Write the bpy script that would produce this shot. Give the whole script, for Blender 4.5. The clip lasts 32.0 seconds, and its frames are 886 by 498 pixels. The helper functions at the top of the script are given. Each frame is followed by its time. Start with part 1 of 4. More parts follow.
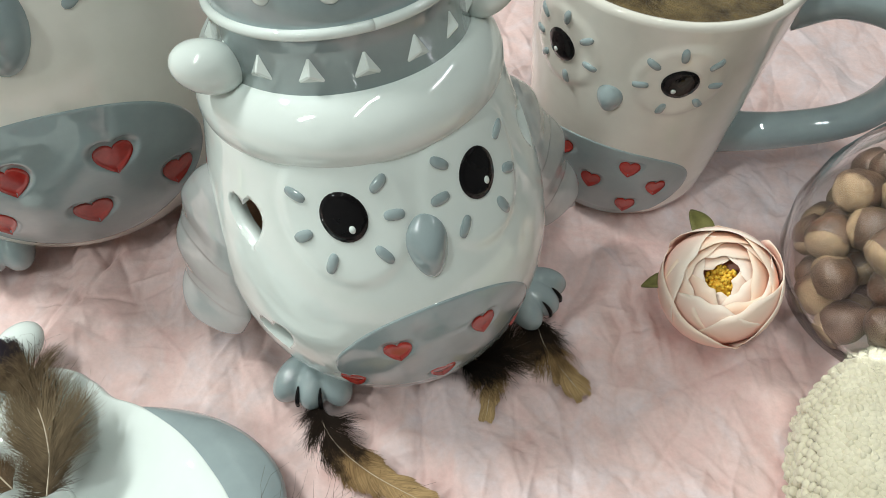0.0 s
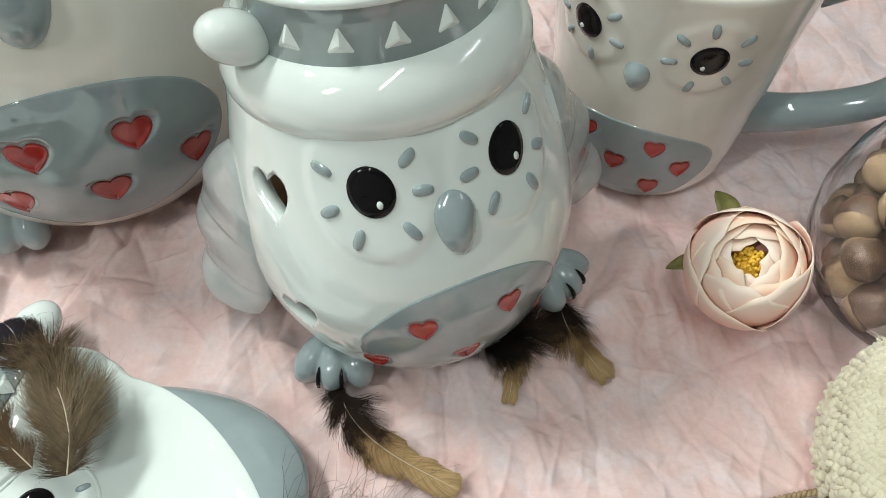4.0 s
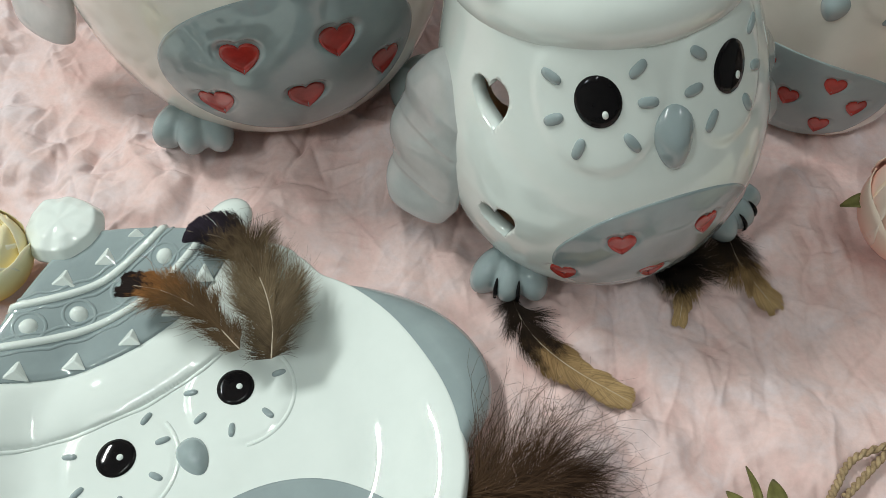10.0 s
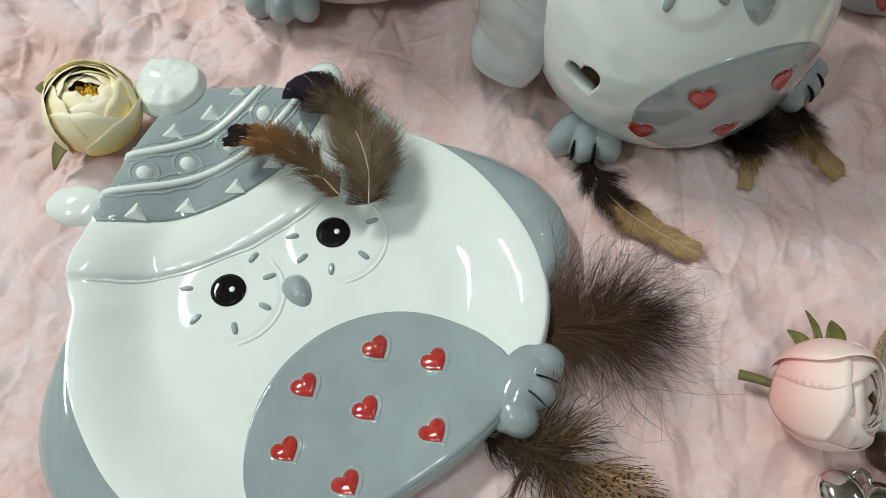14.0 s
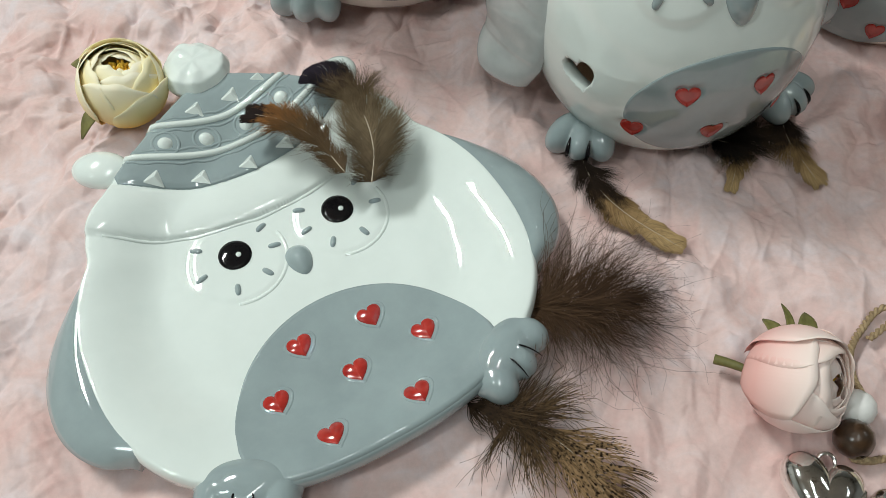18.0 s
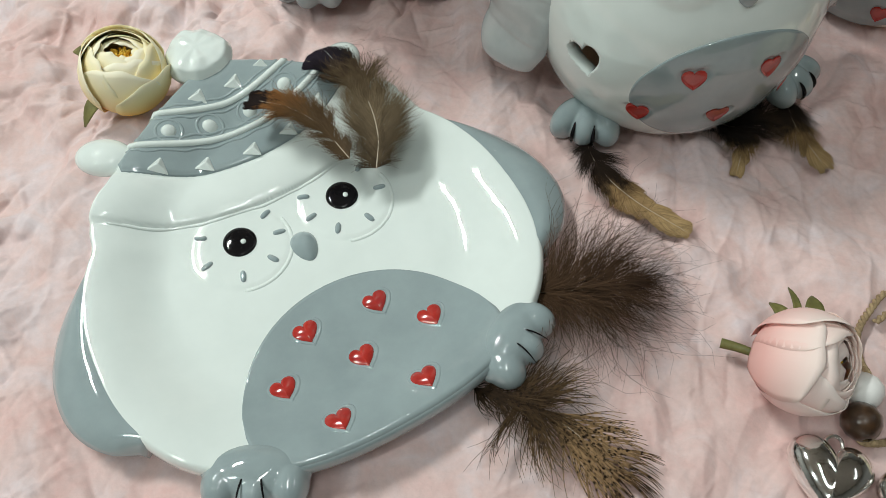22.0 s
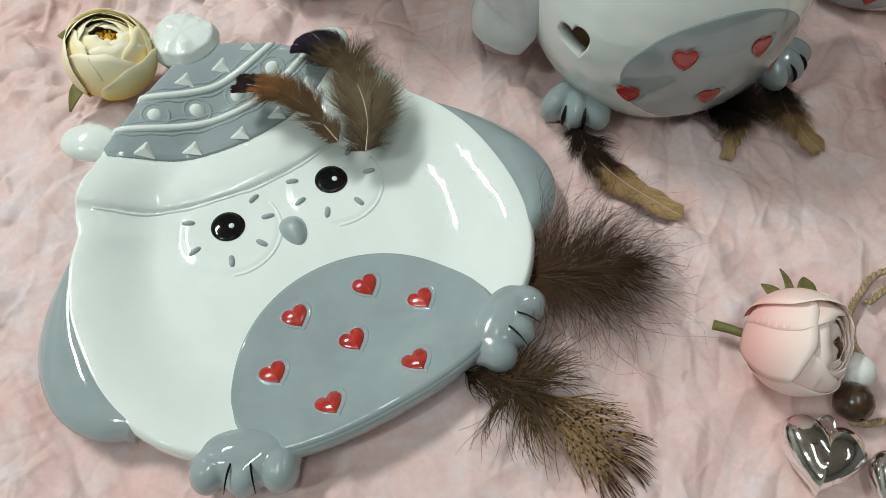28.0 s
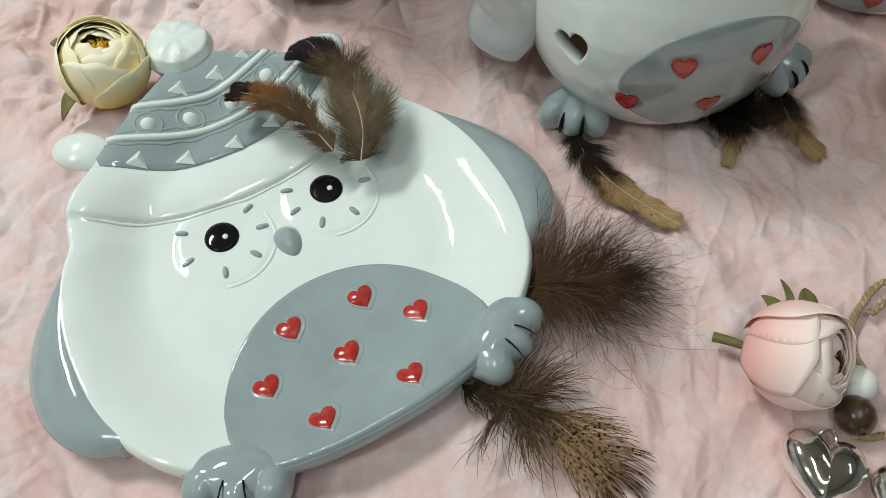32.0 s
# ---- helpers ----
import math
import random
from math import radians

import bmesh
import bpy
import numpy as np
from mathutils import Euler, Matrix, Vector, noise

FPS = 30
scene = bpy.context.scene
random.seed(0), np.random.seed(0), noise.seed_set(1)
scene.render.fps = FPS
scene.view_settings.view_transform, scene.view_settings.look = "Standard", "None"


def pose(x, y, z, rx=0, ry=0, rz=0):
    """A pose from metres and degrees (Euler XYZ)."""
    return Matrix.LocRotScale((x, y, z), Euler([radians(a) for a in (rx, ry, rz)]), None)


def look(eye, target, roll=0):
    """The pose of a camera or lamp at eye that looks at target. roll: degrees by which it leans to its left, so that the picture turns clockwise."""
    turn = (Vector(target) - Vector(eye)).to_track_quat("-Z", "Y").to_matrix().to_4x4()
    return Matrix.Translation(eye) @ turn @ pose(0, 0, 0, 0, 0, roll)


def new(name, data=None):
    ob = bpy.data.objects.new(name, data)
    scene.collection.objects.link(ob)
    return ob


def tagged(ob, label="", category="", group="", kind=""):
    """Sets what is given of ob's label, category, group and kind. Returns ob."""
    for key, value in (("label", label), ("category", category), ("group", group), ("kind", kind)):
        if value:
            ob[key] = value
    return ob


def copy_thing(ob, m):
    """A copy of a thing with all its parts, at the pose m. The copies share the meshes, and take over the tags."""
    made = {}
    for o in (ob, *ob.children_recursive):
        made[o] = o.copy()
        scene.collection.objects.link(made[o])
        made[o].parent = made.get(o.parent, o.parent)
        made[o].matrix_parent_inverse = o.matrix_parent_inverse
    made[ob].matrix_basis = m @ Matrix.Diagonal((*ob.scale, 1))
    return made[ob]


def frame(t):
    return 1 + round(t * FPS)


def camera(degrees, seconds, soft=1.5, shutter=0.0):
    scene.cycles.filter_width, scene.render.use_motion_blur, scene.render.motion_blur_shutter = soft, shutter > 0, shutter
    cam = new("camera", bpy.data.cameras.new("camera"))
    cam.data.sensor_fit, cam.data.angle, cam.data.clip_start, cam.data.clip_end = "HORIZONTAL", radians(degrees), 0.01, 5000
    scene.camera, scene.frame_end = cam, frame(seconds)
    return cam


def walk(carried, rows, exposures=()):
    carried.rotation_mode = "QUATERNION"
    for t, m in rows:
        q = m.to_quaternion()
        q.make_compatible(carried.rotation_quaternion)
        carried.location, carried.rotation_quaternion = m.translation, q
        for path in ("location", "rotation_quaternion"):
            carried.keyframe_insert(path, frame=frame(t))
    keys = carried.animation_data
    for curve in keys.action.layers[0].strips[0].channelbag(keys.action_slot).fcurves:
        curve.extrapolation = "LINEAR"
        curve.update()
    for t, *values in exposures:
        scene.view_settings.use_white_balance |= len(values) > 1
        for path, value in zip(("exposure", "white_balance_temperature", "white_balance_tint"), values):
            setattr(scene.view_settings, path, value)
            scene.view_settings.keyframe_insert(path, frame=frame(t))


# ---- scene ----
cam = camera(58.7, 32.0, soft=0.8)
PATH = [
    (0, (-0.00402, 0.00486, 0.25900), (0.01457, 1.21382, -1.33412), 2.82),
    (0.5, (-0.00469, 0.00440, 0.25908), (0.00851, 1.21549, -1.33248), 2.64),
    (1, (-0.00446, 0.00338, 0.25866), (0.01017, 1.21600, -1.33174), 2.67),
    (1.5, (-0.00432, 0.00293, 0.25849), (0.01296, 1.21211, -1.33449), 2.75),
    (2, (-0.00266, 0.00329, 0.25723), (0.01430, 1.21141, -1.33655), 2.79),
    (2.5, (-0.00454, 0.00339, 0.25596), (0.01272, 1.21212, -1.33736), 2.84),
    (4.5, (-0.01411, 0.00434, 0.25294), (-0.01031, 1.18517, -1.36126), 2.58),
    (5, (-0.01930, 0.00313, 0.25393), (-0.02397, 1.17774, -1.36479), 2.35),
    (5.5, (-0.02479, 0.00162, 0.25428), (-0.03351, 1.17179, -1.36765), 2.48),
    (6, (-0.02807, -0.00005, 0.25252), (-0.04095, 1.16232, -1.37498), 2.56),
    (6.5, (-0.03254, -0.00111, 0.25073), (-0.05137, 1.15022, -1.38454), 2.55),
    (7, (-0.03535, -0.00316, 0.25133), (-0.06604, 1.14549, -1.38564), 2.29),
    (7.5, (-0.03894, -0.00339, 0.25392), (-0.07876, 1.13351, -1.39103), 2.24),
    (8, (-0.04263, -0.00492, 0.25240), (-0.10143, 1.12944, -1.39374), 1.96),
    (8.5, (-0.04661, -0.00731, 0.25051), (-0.11142, 1.11816, -1.40149), 2.05),
    (9, (-0.04993, -0.01098, 0.25007), (-0.13725, 1.11057, -1.40356), 1.56),
    (9.5, (-0.05087, -0.01271, 0.25174), (-0.14564, 1.09841, -1.40851), 1.50),
    (10, (-0.05488, -0.01400, 0.25109), (-0.16288, 1.06792, -1.42754), 1.30),
    (10.5, (-0.05833, -0.01675, 0.24920), (-0.16743, 1.02178, -1.45654), 1.38),
    (11, (-0.06228, -0.01830, 0.24783), (-0.17130, 0.98043, -1.48152), 1.42),
    (11.5, (-0.06417, -0.02297, 0.24952), (-0.18135, 0.95207, -1.49277), 1.02),
    (12, (-0.06690, -0.02532, 0.25169), (-0.18665, 0.93713, -1.49741), 0.91),
    (12.5, (-0.07037, -0.02992, 0.25023), (-0.20031, 0.93122, -1.49886), 0.40),
    (13, (-0.07086, -0.03495, 0.24847), (-0.21349, 0.90475, -1.51125), -0.23),
    (13.5, (-0.07333, -0.04292, 0.24974), (-0.20766, 0.89092, -1.51375), 0.26),
    (14, (-0.07229, -0.04994, 0.25438), (-0.21415, 0.87622, -1.51256), -0.08),
    (14.5, (-0.07210, -0.05790, 0.25284), (-0.22066, 0.88569, -1.50431), -0.07),
    (16.5, (-0.06377, -0.07712, 0.25903), (-0.25992, 0.93636, -1.45397), 0.95),
    (17, (-0.06231, -0.07564, 0.25740), (-0.26305, 0.94306, -1.45197), 1.14),
    (17.5, (-0.06117, -0.07594, 0.25510), (-0.25732, 0.94975, -1.45063), 1.33),
    (18, (-0.05994, -0.07817, 0.25541), (-0.25971, 0.94873, -1.44916), 1.17),
    (18.5, (-0.05925, -0.07740, 0.25922), (-0.25949, 0.93823, -1.45203), 0.92),
    (19, (-0.05995, -0.07679, 0.25902), (-0.25626, 0.94490, -1.44909), 1.10),
    (19.5, (-0.05945, -0.07577, 0.25462), (-0.25407, 0.95425, -1.44866), 1.17),
    (20, (-0.06038, -0.07645, 0.25202), (-0.24891, 0.95579, -1.45061), 1.50),
    (20.5, (-0.05976, -0.07741, 0.25337), (-0.25075, 0.94133, -1.45710), 1.21),
    (21, (-0.06194, -0.07942, 0.25511), (-0.25293, 0.93839, -1.45591), 1.27),
    (21.5, (-0.06240, -0.07912, 0.25584), (-0.25972, 0.92896, -1.46022), 0.87),
    (22, (-0.06159, -0.07991, 0.25366), (-0.25741, 0.92864, -1.46229), 0.86),
    (22.5, (-0.06160, -0.08075, 0.25223), (-0.24921, 0.92862, -1.46415), 1.15),
    (23, (-0.06138, -0.08119, 0.24941), (-0.24499, 0.92988, -1.46641), 1.28),
    (23.5, (-0.06135, -0.08073, 0.25174), (-0.24253, 0.92159, -1.46946), 1.21),
    (24, (-0.06174, -0.08085, 0.25336), (-0.24450, 0.91774, -1.46984), 1.02),
    (24.5, (-0.06194, -0.08063, 0.25249), (-0.23973, 0.92271, -1.46848), 1.28),
    (25, (-0.06008, -0.08008, 0.24989), (-0.23431, 0.93046, -1.46722), 1.47),
    (25.5, (-0.05922, -0.07781, 0.25050), (-0.23606, 0.92649, -1.46999), 1.22),
    (27.5, (-0.05987, -0.08154, 0.25060), (-0.23199, 0.91864, -1.47277), 1.64),
    (28, (-0.06062, -0.08266, 0.24926), (-0.23385, 0.92290, -1.47087), 1.60),
    (28.5, (-0.06064, -0.08118, 0.25146), (-0.23314, 0.91218, -1.47582), 1.46),
    (29, (-0.06085, -0.08210, 0.25136), (-0.23619, 0.92434, -1.46804), 1.44),
    (29.5, (-0.06025, -0.08028, 0.25111), (-0.23224, 0.92764, -1.46777), 1.60),
    (30, (-0.05978, -0.07799, 0.24936), (-0.23555, 0.92210, -1.47370), 1.26),
    (30.5, (-0.06076, -0.07906, 0.24841), (-0.23128, 0.92464, -1.47307), 1.57),
    (31, (-0.06136, -0.07782, 0.24972), (-0.23328, 0.91859, -1.47585), 1.42),
    (31.5, (-0.06066, -0.07685, 0.25060), (-0.23997, 0.91908, -1.47450), 1.16),
    (32, (-0.05962, -0.07613, 0.24887), (-0.23739, 0.91999, -1.47629), 1.19),
]
walk(cam, [(t, look(eye, target, roll)) for t, eye, target, roll in PATH],
     [(0, 0.03), (6, -0.06), (9, -0.25), (12, -0.42), (18, -0.40), (32, -0.40)])

# ---- light: an unseen closed room with ceiling strip lamps, one added as fill ----
world = bpy.data.worlds.new("world")
world.use_nodes = True
world.node_tree.nodes["Background"].inputs[0].default_value = (0.9, 0.95, 1.0, 1)
world.node_tree.nodes["Background"].inputs[1].default_value = 0.05
scene.world = world
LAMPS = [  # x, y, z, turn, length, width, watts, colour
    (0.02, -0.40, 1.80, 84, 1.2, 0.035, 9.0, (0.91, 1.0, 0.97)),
    # added front-left fill, brightens the sides of things that face the camera
    (-1.25, -1.05, 1.80, 40, 0.6, 0.05, 20.0, (0.91, 1.0, 0.97)),
    (-1.30, 0.62, 1.80, 78, 0.6, 0.06, 48.0, (0.95, 0.99, 0.95)),
    (1.40, 0.55, 1.80, 100, 1.2, 0.035, 5.5, (0.90, 0.96, 1.0)),
]
MM = 0.001


# ---- materials ----
def mat(name, build=None, base=(0.8, 0.8, 0.8), rough=0.5, metal=0.0, **more):
    m = bpy.data.materials.new(name)
    m.use_nodes = True
    nt = m.node_tree
    b = nt.nodes["Principled BSDF"]
    b.inputs["Base Color"].default_value = (*base, 1)
    b.inputs["Roughness"].default_value = rough
    b.inputs["Metallic"].default_value = metal
    for k, v in more.items():
        b.inputs[k.replace("_", " ")].default_value = v
    if build:
        build(nt, b)
    return m


def node(nt, kind, **inputs):
    n = nt.nodes.new(kind)
    for k, v in inputs.items():
        n.inputs[k].default_value = v
    return n


def coords(nt, which="Object"):
    return nt.nodes.new("ShaderNodeTexCoord").outputs[which]


def noise_tex(nt, scale, detail=4.0, rough=0.55, co=None, distort=0.0):
    n = node(nt, "ShaderNodeTexNoise", Scale=scale, Detail=detail, Roughness=rough, Distortion=distort)
    nt.links.new(co or coords(nt), n.inputs["Vector"])
    return n.outputs["Fac"]


def ramp(nt, fac, stops):
    r = nt.nodes.new("ShaderNodeValToRGB")
    els = r.color_ramp.elements
    while len(els) < len(stops):
        els.new(0.5)
    for e, (p, c) in zip(els, stops):
        e.position, e.color = p, (*c, 1)
    nt.links.new(fac, r.inputs[0])
    return r.outputs[0]


def bump(nt, b, height, strength, distance, into="Normal"):
    n = node(nt, "ShaderNodeBump", Strength=strength, Distance=distance)
    nt.links.new(height, n.inputs["Height"])
    nt.links.new(n.outputs[0], b.inputs[into])
    return n


def glaze(name, lo, hi, rough=0.026, scale=45.0, wave=0.0011):
    """Glossy fired glaze: slight mottling, faint waviness and tiny pits."""
    def build(nt, b):
        co = coords(nt)
        nt.links.new(ramp(nt, noise_tex(nt, scale, 5, 0.6, co), [(0.3, lo), (0.7, hi)]), b.inputs["Base Color"])
        r = node(nt, "ShaderNodeMapRange", **{"To Min": rough * 0.7, "To Max": rough * 1.9})
        nt.links.new(noise_tex(nt, 160, 3, 0.5, co), r.inputs[0])
        nt.links.new(r.outputs[0], b.inputs["Roughness"])
        bump(nt, b, noise_tex(nt, 70, 2, 0.4, co), 0.35, wave)
    return mat(name, build, rough=rough, Coat_Weight=0.6, Coat_Roughness=0.012, Coat_IOR=1.6, IOR=1.55)


def two_tone(name, lo, hi, scale, rough, relief=0.0, **more):
    def build(nt, b):
        co = coords(nt)
        f = noise_tex(nt, scale, 5, 0.6, co)
        nt.links.new(ramp(nt, f, [(0.3, lo), (0.7, hi)]), b.inputs["Base Color"])
        if relief:
            bump(nt, b, noise_tex(nt, scale * 2.5, 4, 0.6, co), 0.5, relief)
    return mat(name, build, rough=rough, **more)


WHITE = glaze("white_glaze", (0.74, 0.815, 0.785), (0.79, 0.865, 0.835))
CREAM = glaze("cream_glaze", (0.75, 0.73, 0.66), (0.82, 0.80, 0.73), rough=0.06)
GREY = glaze("grey_glaze", (0.275, 0.338, 0.350), (0.325, 0.398, 0.408), rough=0.035, scale=60, wave=0.0005)
PALE = glaze("pale_grey_glaze", (0.42, 0.45, 0.45), (0.52, 0.545, 0.54), rough=0.05, scale=60)
RED = glaze("red_glaze", (0.33, 0.020, 0.016), (0.52, 0.040, 0.028), rough=0.10, scale=220, wave=0.0006)
BLACK = glaze("black_glaze", (0.004, 0.004, 0.005), (0.010, 0.009, 0.010), rough=0.04, scale=100, wave=0.0003)
BLACK.node_tree.nodes["Principled BSDF"].inputs["Specular IOR Level"].default_value = 0.2
BLACK.node_tree.nodes["Principled BSDF"].inputs["Coat Weight"].default_value = 0.0
BISQUE = two_tone("inner_clay", (0.62, 0.44, 0.27), (0.74, 0.56, 0.37), 60, 0.7)


def paper_nodes(nt, b):
    co = coords(nt)
    blend = nt.nodes.new("ShaderNodeMath")
    blend.operation = "MULTIPLY_ADD"
    blend.inputs[1].default_value = 0.55
    fine = nt.nodes.new("ShaderNodeMath")
    fine.operation = "MULTIPLY"
    fine.inputs[1].default_value = 0.45
    nt.links.new(noise_tex(nt, 55, 5, 0.6, co, 0.8), fine.inputs[0])
    nt.links.new(noise_tex(nt, 9, 6, 0.65, co, 0.6), blend.inputs[0])
    nt.links.new(fine.outputs[0], blend.inputs[2])
    patch = ramp(nt, blend.outputs[0], [(0.35, (0.690, 0.445, 0.415)), (0.48, (0.71, 0.53, 0.505)), (0.61, (0.715, 0.615, 0.63))])
    fibre = ramp(nt, noise_tex(nt, 420, 3, 0.7, co), [(0.3, (0.90, 0.90, 0.90)), (0.7, (1.0, 1.0, 1.0))])
    m = nt.nodes.new("ShaderNodeMix")
    m.data_type, m.blend_type = "RGBA", "MULTIPLY"
    m.inputs[0].default_value = 1.0
    nt.links.new(patch, m.inputs[6])
    nt.links.new(fibre, m.inputs[7])
    nt.links.new(m.outputs[2], b.inputs["Base Color"])
    one = bump(nt, b, noise_tex(nt, 60, 4, 0.55, co, 1.2), 0.22, 0.0014)
    two = node(nt, "ShaderNodeBump", Strength=0.18, Distance=0.0008)
    nt.links.new(noise_tex(nt, 260, 4, 0.6, co, 0.5), two.inputs["Height"])
    nt.links.new(one.outputs[0], two.inputs["Normal"])
    nt.links.new(two.outputs[0], b.inputs["Normal"])


PAPER = mat("pink_tissue_paper", paper_nodes, rough=0.75, Sheen_Weight=0.1)


def petal_mat(name, base, edge, tip):
    """Cloth petals: a tint at the base, paler at the lip, fine veins."""
    def build(nt, b):
        uv = coords(nt, "UV")
        sep = nt.nodes.new("ShaderNodeSeparateXYZ")
        nt.links.new(uv, sep.inputs[0])
        col = ramp(nt, sep.outputs[1], [(0.35, base), (0.72, edge), (0.98, tip)])
        info = nt.nodes.new("ShaderNodeObjectInfo")
        hsv = nt.nodes.new("ShaderNodeHueSaturation")
        mr = node(nt, "ShaderNodeMapRange", **{"To Min": 0.75, "To Max": 1.2})
        nt.links.new(info.outputs["Random"], mr.inputs[0])
        nt.links.new(mr.outputs[0], hsv.inputs["Saturation"])
        nt.links.new(col, hsv.inputs["Color"])
        nt.links.new(hsv.outputs[0], b.inputs["Base Color"])
        w = node(nt, "ShaderNodeTexWave", Scale=9.0, Distortion=3.0, Detail=2.0)
        nt.links.new(uv, w.inputs["Vector"])
        bump(nt, b, w.outputs["Fac"], 0.02, 0.0003)
    return mat(name, build, rough=0.65, Subsurface_Weight=0.06, Subsurface_Scale=0.002, Subsurface_Radius=(1.0, 0.5, 0.4))


PEACH = petal_mat("peach_petal", (0.93, 0.40, 0.29), (0.94, 0.58, 0.47), (0.93, 0.76, 0.63))
PINK = petal_mat("pink_petal", (0.91, 0.54, 0.50), (0.93, 0.69, 0.64), (0.94, 0.80, 0.74))
BUTTER = petal_mat("butter_petal", (0.94, 0.60, 0.14), (0.95, 0.80, 0.42), (0.95, 0.88, 0.63))
STAMEN = two_tone("yellow_stamens", (0.78, 0.42, 0.03), (0.93, 0.68, 0.10), 500, 0.7, 0.0006)
LEAF = two_tone("cloth_leaf", (0.09, 0.090, 0.022), (0.20, 0.185, 0.055), 180, 0.6, 0.0003)
NUT = two_tone("hazelnut_shell", (0.030, 0.015, 0.008), (0.095, 0.050, 0.028), 110, 0.55, 0.0012)
SCAR = two_tone("hazelnut_scar", (0.12, 0.075, 0.040), (0.22, 0.148, 0.085), 260, 0.85, 0.0008)
FLEECE = two_tone("cream_fleece", (0.54, 0.50, 0.37), (0.66, 0.62, 0.48), 90, 0.95, 0.0008, Sheen_Weight=0.4)
TWINE = two_tone("jute_twine", (0.22, 0.15, 0.08), (0.48, 0.36, 0.21), 600, 0.9, 0.0003)
WOOD_DARK = two_tone("dark_wood_bead", (0.025, 0.013, 0.007), (0.075, 0.038, 0.018), 240, 0.3, 0.0002, Coat_Weight=0.4)
WOOD_WHITE = two_tone("white_wood_bead", (0.72, 0.72, 0.70), (0.82, 0.82, 0.80), 150, 0.45, 0.0002)
PLASTER = two_tone("room_paint", (0.32, 0.33, 0.32), (0.38, 0.39, 0.38), 3, 0.8)
CEILING = two_tone("ceiling_paint", (0.62, 0.64, 0.63), (0.70, 0.72, 0.71), 3, 0.8)
TABLE = two_tone("table_top", (0.30, 0.20, 0.12), (0.40, 0.28, 0.18), 12, 0.5)
METAL = mat("white_lamp_metal", base=(0.7, 0.7, 0.7), rough=0.4)
TEA = two_tone("brown_filling", (0.03, 0.018, 0.008), (0.17, 0.12, 0.05), 130, 0.4, 0.004)
QUILL = mat("feather_quill", base=(0.50, 0.43, 0.33), rough=0.45)


def chrome_nodes(nt, b):
    co = coords(nt)
    nt.links.new(ramp(nt, noise_tex(nt, 210, 6, 0.7, co), [(0.32, (0.35, 0.31, 0.28)), (0.42, (0.90, 0.89, 0.87))]), b.inputs["Base Color"])
    bump(nt, b, noise_tex(nt, 110, 3, 0.5, co), 0.25, 0.0012)


SILVER = mat("silvered_plastic", chrome_nodes, rough=0.10, metal=1.0)
GLASS = mat("clear_glass", base=(1, 1, 1), rough=0.02, Transmission_Weight=1.0, IOR=1.45)


def feather_mat(name, stops, spots=None):
    """Colour runs along the feather (u), with finer streaks from barb to barb."""
    def build(nt, b):
        uv = coords(nt, "UV")
        sep = nt.nodes.new("ShaderNodeSeparateXYZ")
        nt.links.new(uv, sep.inputs[0])
        n = noise_tex(nt, 260, 3, 0.6)
        add = nt.nodes.new("ShaderNodeMath")
        add.operation = "MULTIPLY_ADD"
        add.inputs[1].default_value = 0.36
        nt.links.new(n, add.inputs[0])
        nt.links.new(sep.outputs[0], add.inputs[2])
        sub = nt.nodes.new("ShaderNodeMath")
        sub.operation = "SUBTRACT"
        sub.inputs[1].default_value = 0.18
        nt.links.new(add.outputs[0], sub.inputs[0])
        col = ramp(nt, sub.outputs[0], stops)
        if spots:
            v = node(nt, "ShaderNodeTexVoronoi", Scale=640.0, Randomness=0.9)
            nt.links.new(coords(nt), v.inputs["Vector"])
            keep = ramp(nt, v.outputs["Distance"], [(0.30, (0, 0, 0)), (0.42, (1, 1, 1))])
            m = nt.nodes.new("ShaderNodeMix")
            m.data_type = "RGBA"
            nt.links.new(keep, m.inputs[0])
            m.inputs[6].default_value = (*spots, 1)
            nt.links.new(col, m.inputs[7])
            col = m.outputs[2]
        geo = nt.nodes.new("ShaderNodeNewGeometry")
        mr = node(nt, "ShaderNodeMapRange", **{"To Min": 0.72, "To Max": 1.32})
        nt.links.new(geo.outputs["Random Per Island"], mr.inputs[0])
        hsv = nt.nodes.new("ShaderNodeHueSaturation")
        nt.links.new(mr.outputs[0], hsv.inputs["Value"])
        nt.links.new(col, hsv.inputs["Color"])
        nt.links.new(hsv.outputs[0], b.inputs["Base Color"])
    return mat(name, build, rough=0.75, Specular_IOR_Level=0.12)


GOLDEN = feather_mat("golden_feather", [(0.05, (0.008, 0.005, 0.004)), (0.44, (0.022, 0.013, 0.008)), (0.58, (0.21, 0.13, 0.06)), (0.95, (0.36, 0.245, 0.12))])
SMOKE = feather_mat("smoky_feather", [(0.0, (0.055, 0.038, 0.022)), (0.38, (0.175, 0.130, 0.078)), (0.60, (0.085, 0.056, 0.030)), (0.74, (0.010, 0.007, 0.010)), (1.0, (0.018, 0.013, 0.022))])
RUSSET = feather_mat("russet_feather", [(0.0, (0.11, 0.075, 0.045)), (0.45, (0.10, 0.058, 0.026)), (0.75, (0.24, 0.105, 0.032)), (0.86, (0.012, 0.007, 0.006))])
SOOT = feather_mat("soot_feather", [(0.0, (0.006, 0.004, 0.003)), (0.6, (0.012, 0.008, 0.006)), (0.95, (0.05, 0.03, 0.016))])
BROWN = feather_mat("brown_down", [(0.0, (0.068, 0.038, 0.020)), (0.35, (0.060, 0.033, 0.018)), (0.9, (0.028, 0.015, 0.009))])
